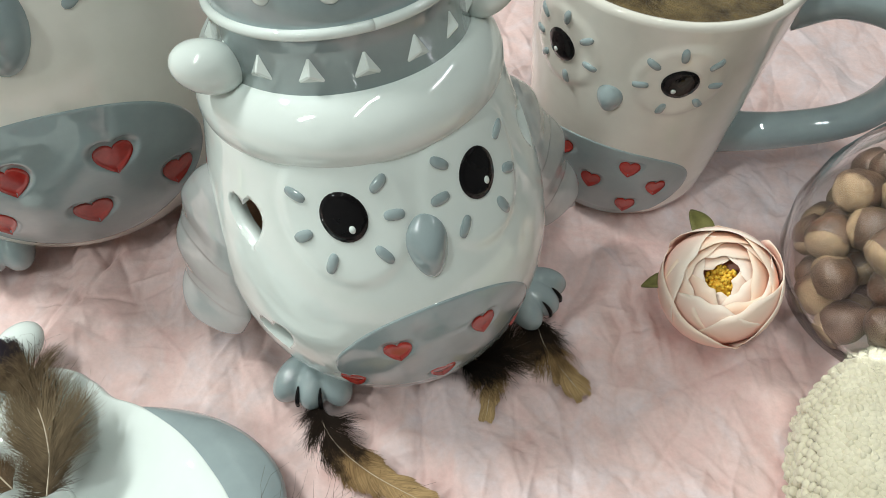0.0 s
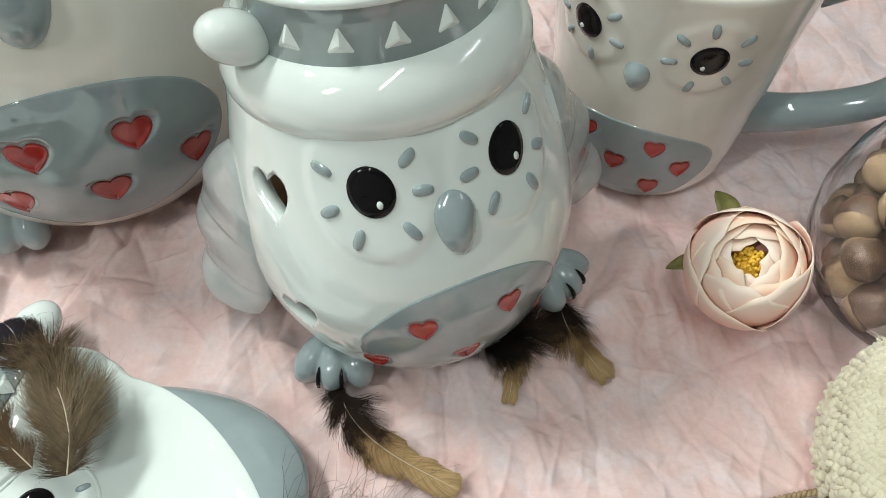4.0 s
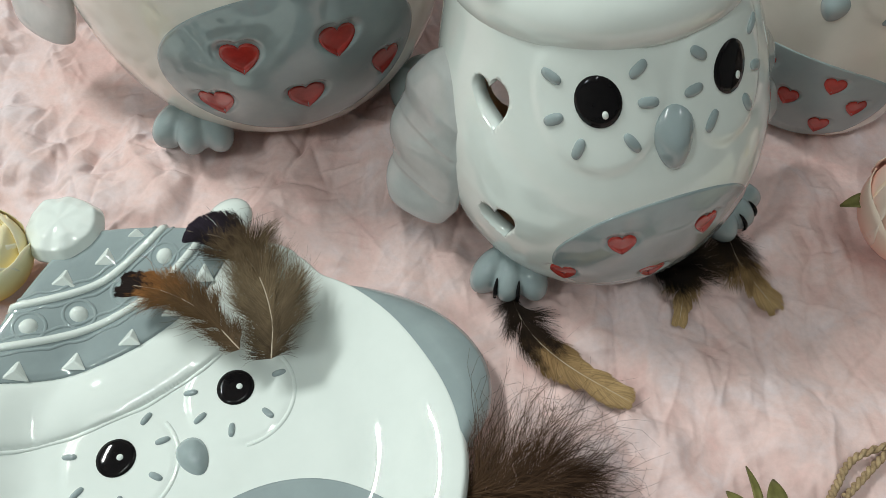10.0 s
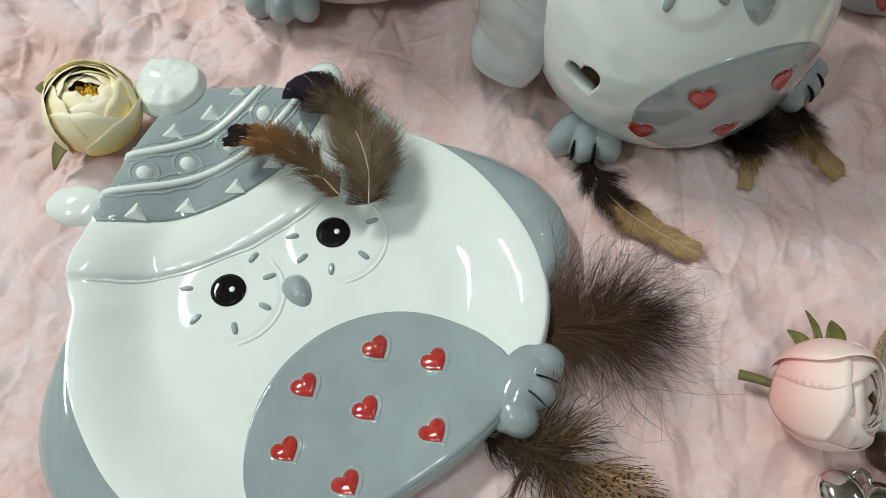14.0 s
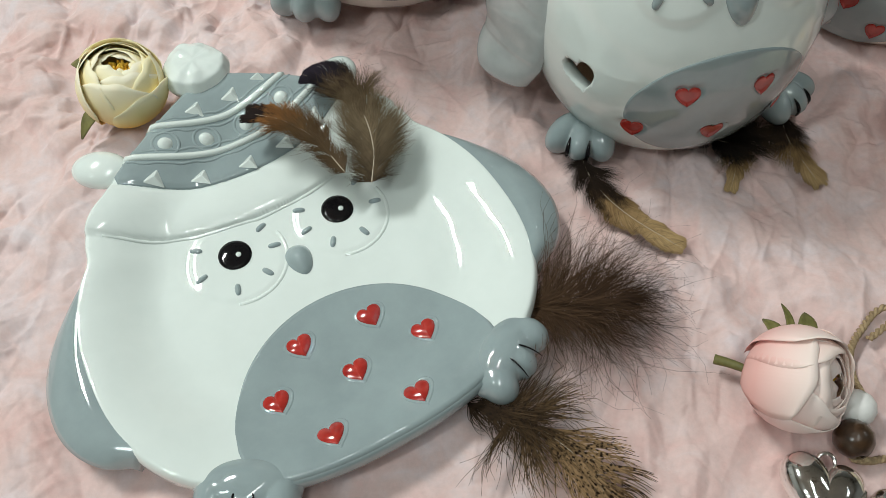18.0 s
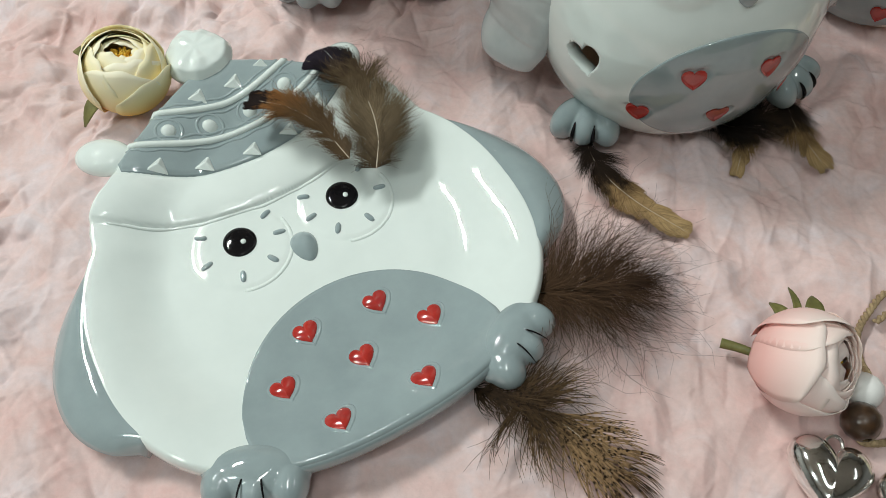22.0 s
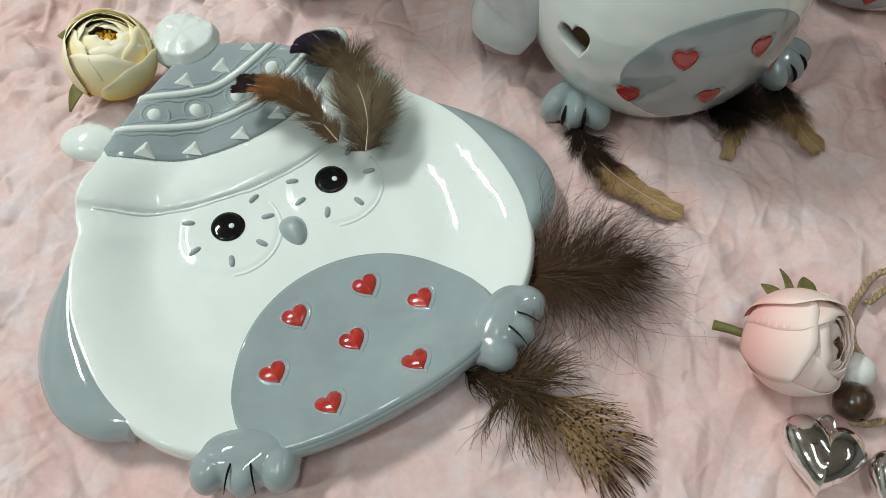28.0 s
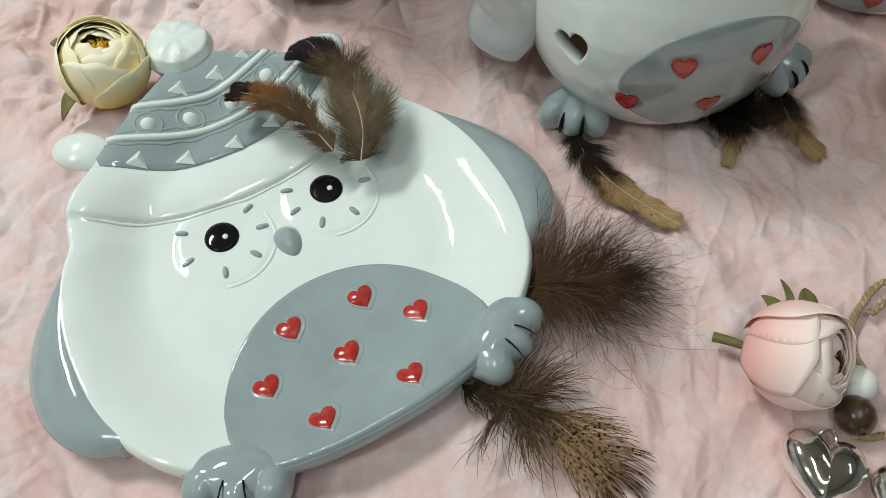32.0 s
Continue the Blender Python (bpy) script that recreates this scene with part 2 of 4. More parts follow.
SPOTTED = feather_mat("spotted_feather", [(0.0, (0.022, 0.013, 0.008)), (0.42, (0.075, 0.045, 0.022)), (0.56, (0.27, 0.17, 0.085)), (0.84, (0.30, 0.19, 0.10)), (0.98, (0.07, 0.038, 0.019))], spots=(0.018, 0.010, 0.006))


# ---- mesh helpers ----
def mesh_of(name, bm, material, smooth=True):
    me = bpy.data.meshes.new(name)
    bmesh.ops.recalc_face_normals(bm, faces=bm.faces)
    bm.to_mesh(me)
    bm.free()
    me.materials.append(material)
    if smooth:
        me.polygons.foreach_set("use_smooth", [True] * len(me.polygons))
    return me


def thing(name, place, label, category, group="", turn=0.0):
    ob = new(name)
    ob.matrix_world = pose(*place, 0, 0, turn)
    ob.empty_display_size = 0.01
    return tagged(ob, label, category, group)


def part(name, bm, material, parent=None, label="", smooth=True):
    """Links a bmesh, whose points are in the parent thing's own space, as one mesh under it."""
    ob = new(name, mesh_of(name, bm, material, smooth))
    if parent:
        ob.parent = parent
    return tagged(ob, label)


def grid(rows, close_u=False, close_v=False, uv=False):
    """A bmesh from rows of points; close_u joins each row's ends, close_v the last row to the first."""
    bm = bmesh.new()
    layer = bm.loops.layers.uv.new("UVMap") if uv else None
    vs = [[bm.verts.new(p) for p in row] for row in rows]
    nr, nc = len(vs), len(vs[0])
    for i in range(nr if close_v else nr - 1):
        for j in range(nc if close_u else nc - 1):
            a, b2 = (i + 1) % nr, (j + 1) % nc
            f = bm.faces.new((vs[i][j], vs[i][b2], vs[a][b2], vs[a][j]))
            if uv:
                for loop, (p, q) in zip(f.loops, ((i, j), (i, j + 1), (i + 1, j + 1), (i + 1, j))):
                    loop[layer].uv = (q / (nc - 1), p / (nr - 1))
    return bm


def cap(bm, ring):
    bm.faces.new(ring)


def lathe(profile, n=96, cap_ends=True):
    """Turned shape from (radius, height) pairs."""
    bm = grid([[(r * math.cos(2 * math.pi * k / n), r * math.sin(2 * math.pi * k / n), z) for k in range(n)] for r, z in profile], close_u=True)
    if cap_ends:
        bm.verts.ensure_lookup_table()
        for start in (0, (len(profile) - 1) * n):
            ring = [bm.verts[start + k] for k in range(n)]
            if profile[0 if start == 0 else -1][0] > 1e-6:
                bm.faces.new(ring)
    return bm


def spline(points, n):
    """n points along a smooth curve through the points (Catmull-Rom)."""
    ps = [Vector(p) for p in points]
    ps = [2 * ps[0] - ps[1], *ps, 2 * ps[-1] - ps[-2]]
    out = []
    for k in range(n):
        x = k / (n - 1) * (len(ps) - 3)
        i = min(int(x), len(ps) - 4)
        t = x - i
        a, b, c, d = ps[i:i + 4]
        out.append(0.5 * (2 * b + (c - a) * t + (2 * a - 5 * b + 4 * c - d) * t * t + (3 * b - a - 3 * c + d) * t ** 3))
    return out


def tube(points, radius, n=10, ends=True):
    """A round rod along points; radius is a number or a function of 0..1."""
    rows, up = [], Vector((0, 0, 1))
    m = len(points)
    for k, p in enumerate(points):
        d = (points[min(k + 1, m - 1)] - points[max(k - 1, 0)]).normalized()
        side = d.cross(up)
        side = side.normalized() if side.length > 1e-4 else Vector((1, 0, 0))
        top = side.cross(d)
        r = radius(k / (m - 1)) if callable(radius) else radius
        rows.append([p + r * (math.cos(a) * side + math.sin(a) * top) for a in [2 * math.pi * j / n for j in range(n)]])
    bm = grid(rows, close_u=True)
    if ends:
        bm.verts.ensure_lookup_table()
        cap(bm, [bm.verts[j] for j in range(n)])
        cap(bm, [bm.verts[(m - 1) * n + j] for j in range(n)])
    return bm


def blob(bm, m, u=20, v=12):
    """A ball shaped by the matrix m, added to bm."""
    bmesh.ops.create_uvsphere(bm, u_segments=u, v_segments=v, radius=1.0, matrix=m)
    return bm


def sstep(a, b, x):
    t = min(1.0, max(0.0, (x - a) / (b - a)))
    return t * t * (3 - 2 * t)


# outlines round their own middle: radius as a function of the angle, size 1
def oval(w, h):
    return lambda t: w * h / math.hypot(h * math.cos(t), w * math.sin(t))


def heart_xy(n):
    """A heart's outline, about 1 wide, its middle at the origin, its point downwards."""
    pts = []
    for k in range(n):
        t = 2 * math.pi * k / n
        pts.append((16 * math.sin(t) ** 3 / 32, (13 * math.cos(t) - 5 * math.cos(2 * t) - 2 * math.cos(3 * t) - math.cos(4 * t) + 2.5) / 32))
    out = []
    for k, (x, y) in enumerate(pts):
        a = math.atan2(y, x)
        out.append((0.76 * x + 0.24 * 0.46 * math.cos(a), 0.76 * y + 0.24 * 0.46 * math.sin(a)))
    return out


def patch(shape, put, rings=5, lift=0.0004, dome=0.0, sink=0.0012):
    """A thin raised patch: the outline (x, y pairs) laid on a surface by put(x, y, offset), with a rolled edge and a domed middle."""
    rows = []
    for k in range(rings, 0, -1):
        s = k / rings
        rows.append([put(x * s, y * s, lift + dome * (1 - s * s)) for x, y in shape])
    rows.insert(0, [put(x * 1.012, y * 1.012, lift * 0.4) for x, y in shape])
    rows.insert(0, [put(x * 1.015, y * 1.015, -sink) for x, y in shape])
    bm = grid(rows, close_u=True)
    bm.verts.ensure_lookup_table()
    n, last = len(shape), (len(rows) - 1) * len(shape)
    mid = bm.verts.new(put(0, 0, lift + dome))
    bm.verts.ensure_lookup_table()
    for j in range(n):
        bm.faces.new((bm.verts[last + j], bm.verts[last + (j + 1) % n], mid))
    return bm


def turned(pts, degrees, sx=1.0, sy=1.0, flip=1):
    c, s = math.cos(radians(degrees)), math.sin(radians(degrees))
    return [((x * sx * c - y * sy * s) * flip, x * sx * s + y * sy * c) for x, y in pts]


CIRCLE = [(math.cos(2 * math.pi * k / 28), math.sin(2 * math.pi * k / 28)) for k in range(28)]
HEART = heart_xy(36)
DASH = [(math.copysign(abs(x) ** 0.8, x), math.copysign(abs(y) ** 0.8, y)) for x, y in CIRCLE[::2]]
DROP = [(x * (1.0 - 0.22 * (-y)), y) for x, y in CIRCLE]


class Round:
    """A turned body that faces -y: radius by height, with hearts pressed in and brow rings raised."""
    def __init__(self, profile, lean=None):
        self.lean = lean or (lambda h: 0.0)
        self.hs = [h for r, h in profile]
        self.rs = [r for r, h in profile]
        self.dents, self.rings, self.inlays = [], [], []

    def radius(self, h):
        return float(np.interp(h, self.hs, self.rs))

    def slope(self, h):
        d = (self.radius(h + 0.002) - self.radius(h - 0.002)) / 0.004
        return 1 / math.hypot(1, d), -d / math.hypot(1, d)

    def relief(self, az, h, r):
        out = 0.0
        for a0, h0, size, turn, deep, c in self.dents:
            x, y = (az - a0) * r / size, (h - h0) / c / size
            if abs(x) < 0.8 and abs(y) < 0.8:
                ct, st = math.cos(-turn), math.sin(-turn)
                x, y = x * ct - y * st, x * st + y * ct
                y2 = y - 0.02 - 0.62 * math.sqrt(abs(x)) * 0.55
                q = math.hypot(x / 0.50, y2 / 0.40)
                out -= deep * (1 - sstep(0.80, 1.12, q))
        for a0, h0, size, high, c in self.rings:
            q = math.hypot((az - a0) * r, (h - h0) / c) / size
            out += high * (1 - sstep(0.86, 1.06, q))
        return out

    def sunk(self, az, h):
        """How far the bare body lies back under its coloured areas."""
        r, out = self.radius(h), 0.0
        for a0, h0, w, t, c in self.inlays:
            out = max(out, 1 - sstep(0.90, 0.97, math.hypot((az - a0) * r / w, (h - h0) / c / t)))
        return -0.0022 * out

    def at(self, az, h, off=0.0):
        """A point of the surface; az in radians from the facing side."""
        r = self.radius(h)
        nr, nz = self.slope(h)
        d = self.relief(az, h, r) + off
        rr = r + d * nr
        return Vector((rr * math.sin(az), -rr * math.cos(az) + self.lean(h), h + d * nz))

    def spot(self, degrees, h):
        """put() for a patch whose middle lies there."""
        a0, r0 = radians(degrees), self.radius(h)
        c = self.slope(h)[0]
        return lambda x, y, off: self.at(a0 + x / r0, h + y * c, off)

    def dent(self, degrees, h, size, turn=0.0, deep=0.0012):
        self.dents.append((radians(degrees), h, size, radians(turn), deep, self.slope(h)[0]))

    def inlay(self, degrees, h, w, t):
        self.inlays.append((radians(degrees), h, w, t, self.slope(h)[0]))

    def brow(self, degrees, h, size, high=0.0009):
        self.rings.append((radians(degrees), h, size, high, self.slope(h)[0]))

    def skin(self, n=300, step=0.0009, low=None, top=None):
        low, top = low or self.hs[0], top or self.hs[-1]
        m = max(8, int((top - low) / step))
        out = []
        for j in range(m + 1):
            h = low + (top - low) * j / m
            row = []
            for k in range(n):
                az = 2 * math.pi * ((k + n // 2) % n - n // 2) / n
                row.append(self.at(az, h, self.sunk(az, h)))
            out.append(row)
        return out


def ellipsoid_profile(big, mid, half, power, low, high, n=48):
    out = []
    for k in range(n + 1):
        h = low + (high - low) * k / n
        out.append((big * max(0.0, 1 - abs((h - mid) / half) ** power) ** (1 / power), h))
    return out


def face(owner, surf, az, h, size, eye, dashes, mirror_light=1, eye_tall=1.0, lift=0.0005):
    """Two round eyes with a glint, and a wreath of short dashes about each."""
    for side in (-1, 1):
        put = surf.spot(side * az, h)
        e = part("eye", patch([(x * eye, y * eye * eye_tall) for x, y in CIRCLE], put, 4, lift, 0.0004), BLACK, owner, "glossy black painted eye")
        # a raised white dot stands for the highlight in each eye
        gx, gy = 0.28 * eye * mirror_light, -0.45 * eye
        part("glint", patch([(x * eye * 0.13, y * eye * 0.15) for x, y in CIRCLE], lambda x, y, off: put(gx + x, gy + y, off), 1, lift + 0.0006, 0.0), WHITE, e, "white dot drawn as the eye highlight")
        for ang in dashes:
            a = radians(ang if side > 0 else 180 - ang)
            cx, cy = size * math.cos(a), size * math.sin(a)
            dash = turned(DASH, math.degrees(a), size * 0.215, size * 0.10)
            part("feather_dash", patch(dash, lambda x, y, off, cx=cx, cy=cy: put(x + cx, y + cy, off), 2, lift, 0.0005), GREY, owner, "short grey raised dash")


def fuse(ob, voxel, rounds):
    """Melts overlapping lumps into one smooth glazed form."""
    m = ob.modifiers.new("fuse", "REMESH")
    m.mode, m.voxel_size, m.use_smooth_shade = "VOXEL", voxel, True
    m = ob.modifiers.new("soften", "SMOOTH")
    m.factor, m.iterations = 0.5, rounds


def foot(owner, place, turn, size, stretch=1.0, lines=True, label="grey glazed foot with three toes"):
    """Three plump toes, with dark claw lines between them."""
    m0 = pose(*place, 0, 0, turn)
    bm = bmesh.new()
    for i, ang in ((-1, -30), (0, 0), (1, 30)):
        a = radians(ang)
        m = m0 @ pose(math.sin(a) * size * 0.75, -math.cos(a) * size * 0.55 + size * 0.25, size * 0.44, 0, 0, ang) @ Matrix.Diagonal((size * 0.36, size * 0.62 * stretch, size * 0.46, 1))
        blob(bm, m, 24, 14)
    f = part("foot", bm, GREY, owner, label)
    fuse(f, size * 0.035, 7)
    for side in (-1, 1) if lines else ():
        pts = [m0 @ Vector((side * size * (0.205 + 0.03 * math.cos(a)), -size * (0.30 + 0.55 * math.cos(a)), size * (0.43 + 0.40 * math.sin(a)))) for a in (-0.35, 0.0, 0.35, 0.7, 1.0)]
        part("claw_line", tube(spline(pts, 10), lambda u: size * 0.048 * math.sin(math.pi * (0.10 + u * 0.82)), 8), BLACK, f, "black painted line between toes")
    return f


def wing(owner, side, scale=1.0, out=0.0, label="pale grey glazed folded wing"):
    """A folded wing: a fin that flares from the body in three overlapping steps."""
    zs = (0.0160, 0.0215, 0.0310, 0.0440, 0.0570, 0.0700, 0.0800, 0.0860)
    inner = ((0.0600, 0.002), (0.0575, -0.006), (0.0540, -0.009), (0.0520, -0.010), (0.0510, -0.010), (0.0495, -0.008), (0.0480, 0.000), (0.0480, 0.008))
    outer = ((0.0725, 0.009), (0.0745, 0.014), (0.0712, 0.020), (0.0685, 0.023), (0.0650, 0.024), (0.0595, 0.023), (0.0530, 0.019), (0.0500, 0.014))
    rows = []
    for j in range(73):
        z = 0.0160 + 0.0700 * j / 72
        ax, ay = (float(np.interp(z, zs, [q[k] for q in inner])) for k in (0, 1))
        bx, by = (float(np.interp(z, zs, [q[k] for q in outer])) for k in (0, 1))
        reach = out * min(1.0, (0.086 - z) / 0.04)
        bx, by = bx + reach, by - 0.9 * reach
        step = 0.0
        for low, high in ((0.0160, 0.0350), (0.0350, 0.0575), (0.0575, 0.0860)):
            if low <= z <= high:
                step = (high - z) / (high - low)
        edge = math.sin(math.pi / 2 * min(1.0, min(z - 0.0160, 0.0860 - z) / 0.0060 + 0.03))
        thick = (0.0042 + 0.0005 * step * step) * max(0.10, edge)
        bx += 0.0022 * math.sin(math.pi * min(1, 1.25 * step)) - 0.0025
        cx, cy, ux, uy = (ax + bx) / 2, (ay + by) / 2, (bx - ax) / 2, (by - ay) / 2
        ln = math.hypot(ux, uy)
        wx, wy = uy / ln, -ux / ln
        row = []
        for k in range(32):
            t = 2 * math.pi * k / 32
            c, q = math.copysign(abs(math.cos(t)) ** 0.8, math.cos(t)), math.sin(t)
            row.append(Vector((side * scale * (cx + ux * c + wx * q * thick), scale * (cy + uy * c + wy * q * thick), scale * z)))
        rows.append(row)
    bm = grid(rows, close_u=True)
    bm.verts.ensure_lookup_table()
    cap(bm, [bm.verts[k] for k in range(32)])
    cap(bm, [bm.verts[72 * 32 + k] for k in range(32)])
    return part("wing", bm, PALE, owner, label)


def hat(owner, r0, h0, r1, h1, bands, tri_rows, dot_rows, lean=Matrix.Identity(4)):
    """The knitted cap: a grey cone with white cords, pyramids and dots."""
    surf = Round([(r0, h0), (0.5 * (r0 + r1) + 0.0012, 0.5 * (h0 + h1)), (r1, h1)])
    prof = [(r0, h0), (0.5 * (r0 + r1) + 0.0012, 0.5 * (h0 + h1)), (r1, h1), (r1 - 0.004, h1 + 0.001), (r1 - 0.006, h1 - 0.012), (0.002, h1 - 0.018)]
    cone = part("cap", lathe(prof), GREY, owner, "grey glazed cone-shaped cap")
    cone.matrix_basis = lean
    for h in bands:
        ring = [surf.at(2 * math.pi * k / 96, h, 0.0004) for k in range(97)]
        part("cord", tube(ring, 0.0015, 8), WHITE, cone, "white raised cord")
    for h, n, s in tri_rows:
        for k in range(n):
            put = surf.spot(360 * k / n - 6, h)
            tri = [(-0.5 * s, -0.42 * s), (0.5 * s, -0.42 * s), (0.0, 0.5 * s)]
            bm = bmesh.new()
            vs = [bm.verts.new(put(x, y, -0.0004)) for x, y in tri]
            top = bm.verts.new(put(0, -0.1 * s, 0.0022))
            for i in range(3):
                bm.faces.new((vs[i], vs[(i + 1) % 3], top))
            bm.faces.new(vs[::-1])
            bmesh.ops.bevel(bm, geom=bm.edges[:], offset=0.0004, segments=1, affect="EDGES")
            part("pyramid", bm, WHITE, cone, "white raised pyramid", smooth=False)
    for h, n, s in dot_rows:
        for k in range(n):
            part("dot", patch([(x * s, y * s) for x, y in CIRCLE], surf.spot(360 * k / n - 15, h), 4, 0.0002, s * 0.6), WHITE, cone, "white raised dot")
    return surf


def boolean_cut(bm, cutter):
    """bm less the cutter, both in one space."""
    a = new("cut_body", mesh_of("cut_body", bm, WHITE))
    b = new("cut_tool", mesh_of("cut_tool", cutter, WHITE))
    mod = a.modifiers.new("cut", "BOOLEAN")
    mod.object, mod.operation, mod.solver = b, "DIFFERENCE", "EXACT"
    got = bmesh.new()
    got.from_object(a, bpy.context.evaluated_depsgraph_get())
    for ob in (a, b):
        me = ob.data
        bpy.data.objects.remove(ob)
        bpy.data.meshes.remove(me)
    return got


# ---- setting: room, table and crumpled paper ----
def box(x0, x1, y0, y1, z0, z1):
    bm = bmesh.new()
    bmesh.ops.create_cube(bm, size=1.0, matrix=Matrix.Translation(((x0 + x1) / 2, (y0 + y1) / 2, (z0 + z1) / 2)) @ Matrix.Diagonal((x1 - x0, y1 - y0, z1 - z0, 1)))
    return bm


def setting(name, bm, material, label, category):
    return tagged(part(name, bm, material, smooth=False), label, category, kind="structure")


setting("floor", box(-2.5, 2.5, -2.5, 2.5, -0.85, -0.75), TABLE, "plain brown room floor", "floor")
setting("ceiling", box(-2.5, 2.5, -2.5, 2.5, 1.95, 2.05), CEILING, "plain painted room ceiling", "ceiling")
setting("wall_north", box(-2.5, 2.5, 2.5, 2.6, -0.75, 1.95), PLASTER, "plain painted room wall", "wall")
setting("wall_south", box(-2.5, 2.5, -2.6, -2.5, -0.75, 1.95), PLASTER, "plain painted room wall", "wall")
setting("wall_east", box(2.5, 2.6, -2.5, 2.5, -0.75, 1.95), PLASTER, "plain painted room wall", "wall")
setting("wall_west", box(-2.6, -2.5, -2.5, 2.5, -0.75, 1.95), PLASTER, "plain painted room wall", "wall")
tabletop = box(-0.9, 0.9, -0.45, 0.85, -0.040, -0.0055)
bmesh.ops.bevel(tabletop, geom=tabletop.edges[:], offset=0.004, segments=2, affect="EDGES")
table = thing("table", (0, 0.2, 0), "plain brown table under pink crumpled paper", "table")
part("tabletop", tabletop, TABLE, table).matrix_parent_inverse = Matrix.Translation((0, -0.2, 0))
for sx in (-0.82, 0.82):
    for sy in (-0.38, 0.78):
        part("leg", box(sx - 0.03, sx + 0.03, sy - 0.03, sy + 0.03, -0.75, -0.041), TABLE, table).matrix_parent_inverse = Matrix.Translation((0, -0.2, 0))

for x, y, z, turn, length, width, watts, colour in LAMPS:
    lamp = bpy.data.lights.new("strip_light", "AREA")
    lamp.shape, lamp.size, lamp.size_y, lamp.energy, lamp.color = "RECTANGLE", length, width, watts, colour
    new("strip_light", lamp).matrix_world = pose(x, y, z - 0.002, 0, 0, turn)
    fitting = thing("ceiling_light", (x, y, z), "long white strip lamp hung under the ceiling, front-left one added as fill", "lamp", "ceiling lamps", turn)
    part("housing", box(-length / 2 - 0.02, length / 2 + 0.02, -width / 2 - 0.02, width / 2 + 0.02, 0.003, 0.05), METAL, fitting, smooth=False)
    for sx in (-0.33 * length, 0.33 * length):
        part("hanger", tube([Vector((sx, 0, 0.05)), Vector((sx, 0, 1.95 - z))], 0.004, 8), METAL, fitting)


def crumple(x, y):
    """Heights of the creased paper: sharp folds in many directions, each fading in and out, over soft swells."""
    rng = np.random.RandomState(11)
    h = np.zeros_like(x)
    worn = 1.42 + 0.68 * np.tanh((-0.02 - x) / 0.07)

    def drift(scale, n=5):
        out = np.zeros_like(x)
        for _ in range(n):
            a, f, q = rng.uniform(0, 6.283), scale * rng.uniform(0.6, 1.6), rng.uniform(0, 6.283)
            out += np.sin((x * np.cos(a) + y * np.sin(a)) * f + q)
        return out / math.sqrt(n)

    for per_m, slope, count in ((13, 0.085, 4), (26, 0.11, 6), (50, 0.12, 6)):
        for _ in range(count):
            a = rng.normal(0.15, 0.75) if rng.rand() < 0.6 else rng.uniform(0, 3.14)
            phase = (x * np.cos(a) + y * np.sin(a)) * per_m * rng.uniform(0.75, 1.3) + 0.50 * drift(per_m * 1.1) + 0.10 * drift(per_m * 4.0)
            fold = np.abs(phase - np.round(phase)) - 0.25
            fade = np.clip(0.35 + 0.75 * drift(per_m * 0.9), 0, 1.3)
            h += slope / per_m * fold * fade * worn
    xs, ys = x[0], y[:, 0]
    for _ in range(1100):
        cx, cy = rng.uniform(-0.40, 0.28), rng.uniform(-0.14, 0.42)
        a = rng.normal(1.45, 0.40) if rng.rand() < 0.5 else rng.uniform(0, 3.14)
        half, wide = rng.uniform(0.006, 0.050), 0.0006 + 0.0022 * rng.rand() ** 1.6
        high = rng.choice((-1, -1, 1)) * rng.uniform(0.45, 1.20) * min(wide, 0.0017)
        bend, wob = rng.normal(0, 5.0), rng.uniform(0, 6.283)
        reach = half + 0.004
        i0, i1 = np.searchsorted(xs, (cx - reach, cx + reach))
        j0, j1 = np.searchsorted(ys, (cy - reach, cy + reach))
        dx, dy = x[j0:j1, i0:i1] - cx, y[j0:j1, i0:i1] - cy
        along, away = dx * np.cos(a) + dy * np.sin(a), dy * np.cos(a) - dx * np.sin(a)
        away = away - bend * along ** 2 - 0.0006 * np.sin(along * 260 + wob)
        end = np.clip(1 - (along / half) ** 2, 0, 1)
        h[j0:j1, i0:i1] += high * np.exp(-np.abs(away) / wide) * end * (0.35 + 0.65 * worn[j0:j1, i0:i1])
    for _ in range(2600):
        cx, cy = rng.uniform(-0.36, 0.16), rng.uniform(-0.12, 0.34)
        a, half, wide = rng.uniform(0, 3.14), rng.uniform(0.004, 0.016), rng.uniform(0.0006, 0.0013)
        high = rng.choice((-1, 1)) * rng.uniform(0.35, 0.95) * wide
        i0, i1 = np.searchsorted(xs, (cx - half, cx + half))
        j0, j1 = np.searchsorted(ys, (cy - half, cy + half))
        dx, dy = x[j0:j1, i0:i1] - cx, y[j0:j1, i0:i1] - cy
        along, away = dx * np.cos(a) + dy * np.sin(a), dy * np.cos(a) - dx * np.sin(a)
        h[j0:j1, i0:i1] += high * np.exp(-np.abs(away) / wide) * np.clip(1 - (along / half) ** 2, 0, 1) * worn[j0:j1, i0:i1]
    return h + 0.0008 * drift(22)


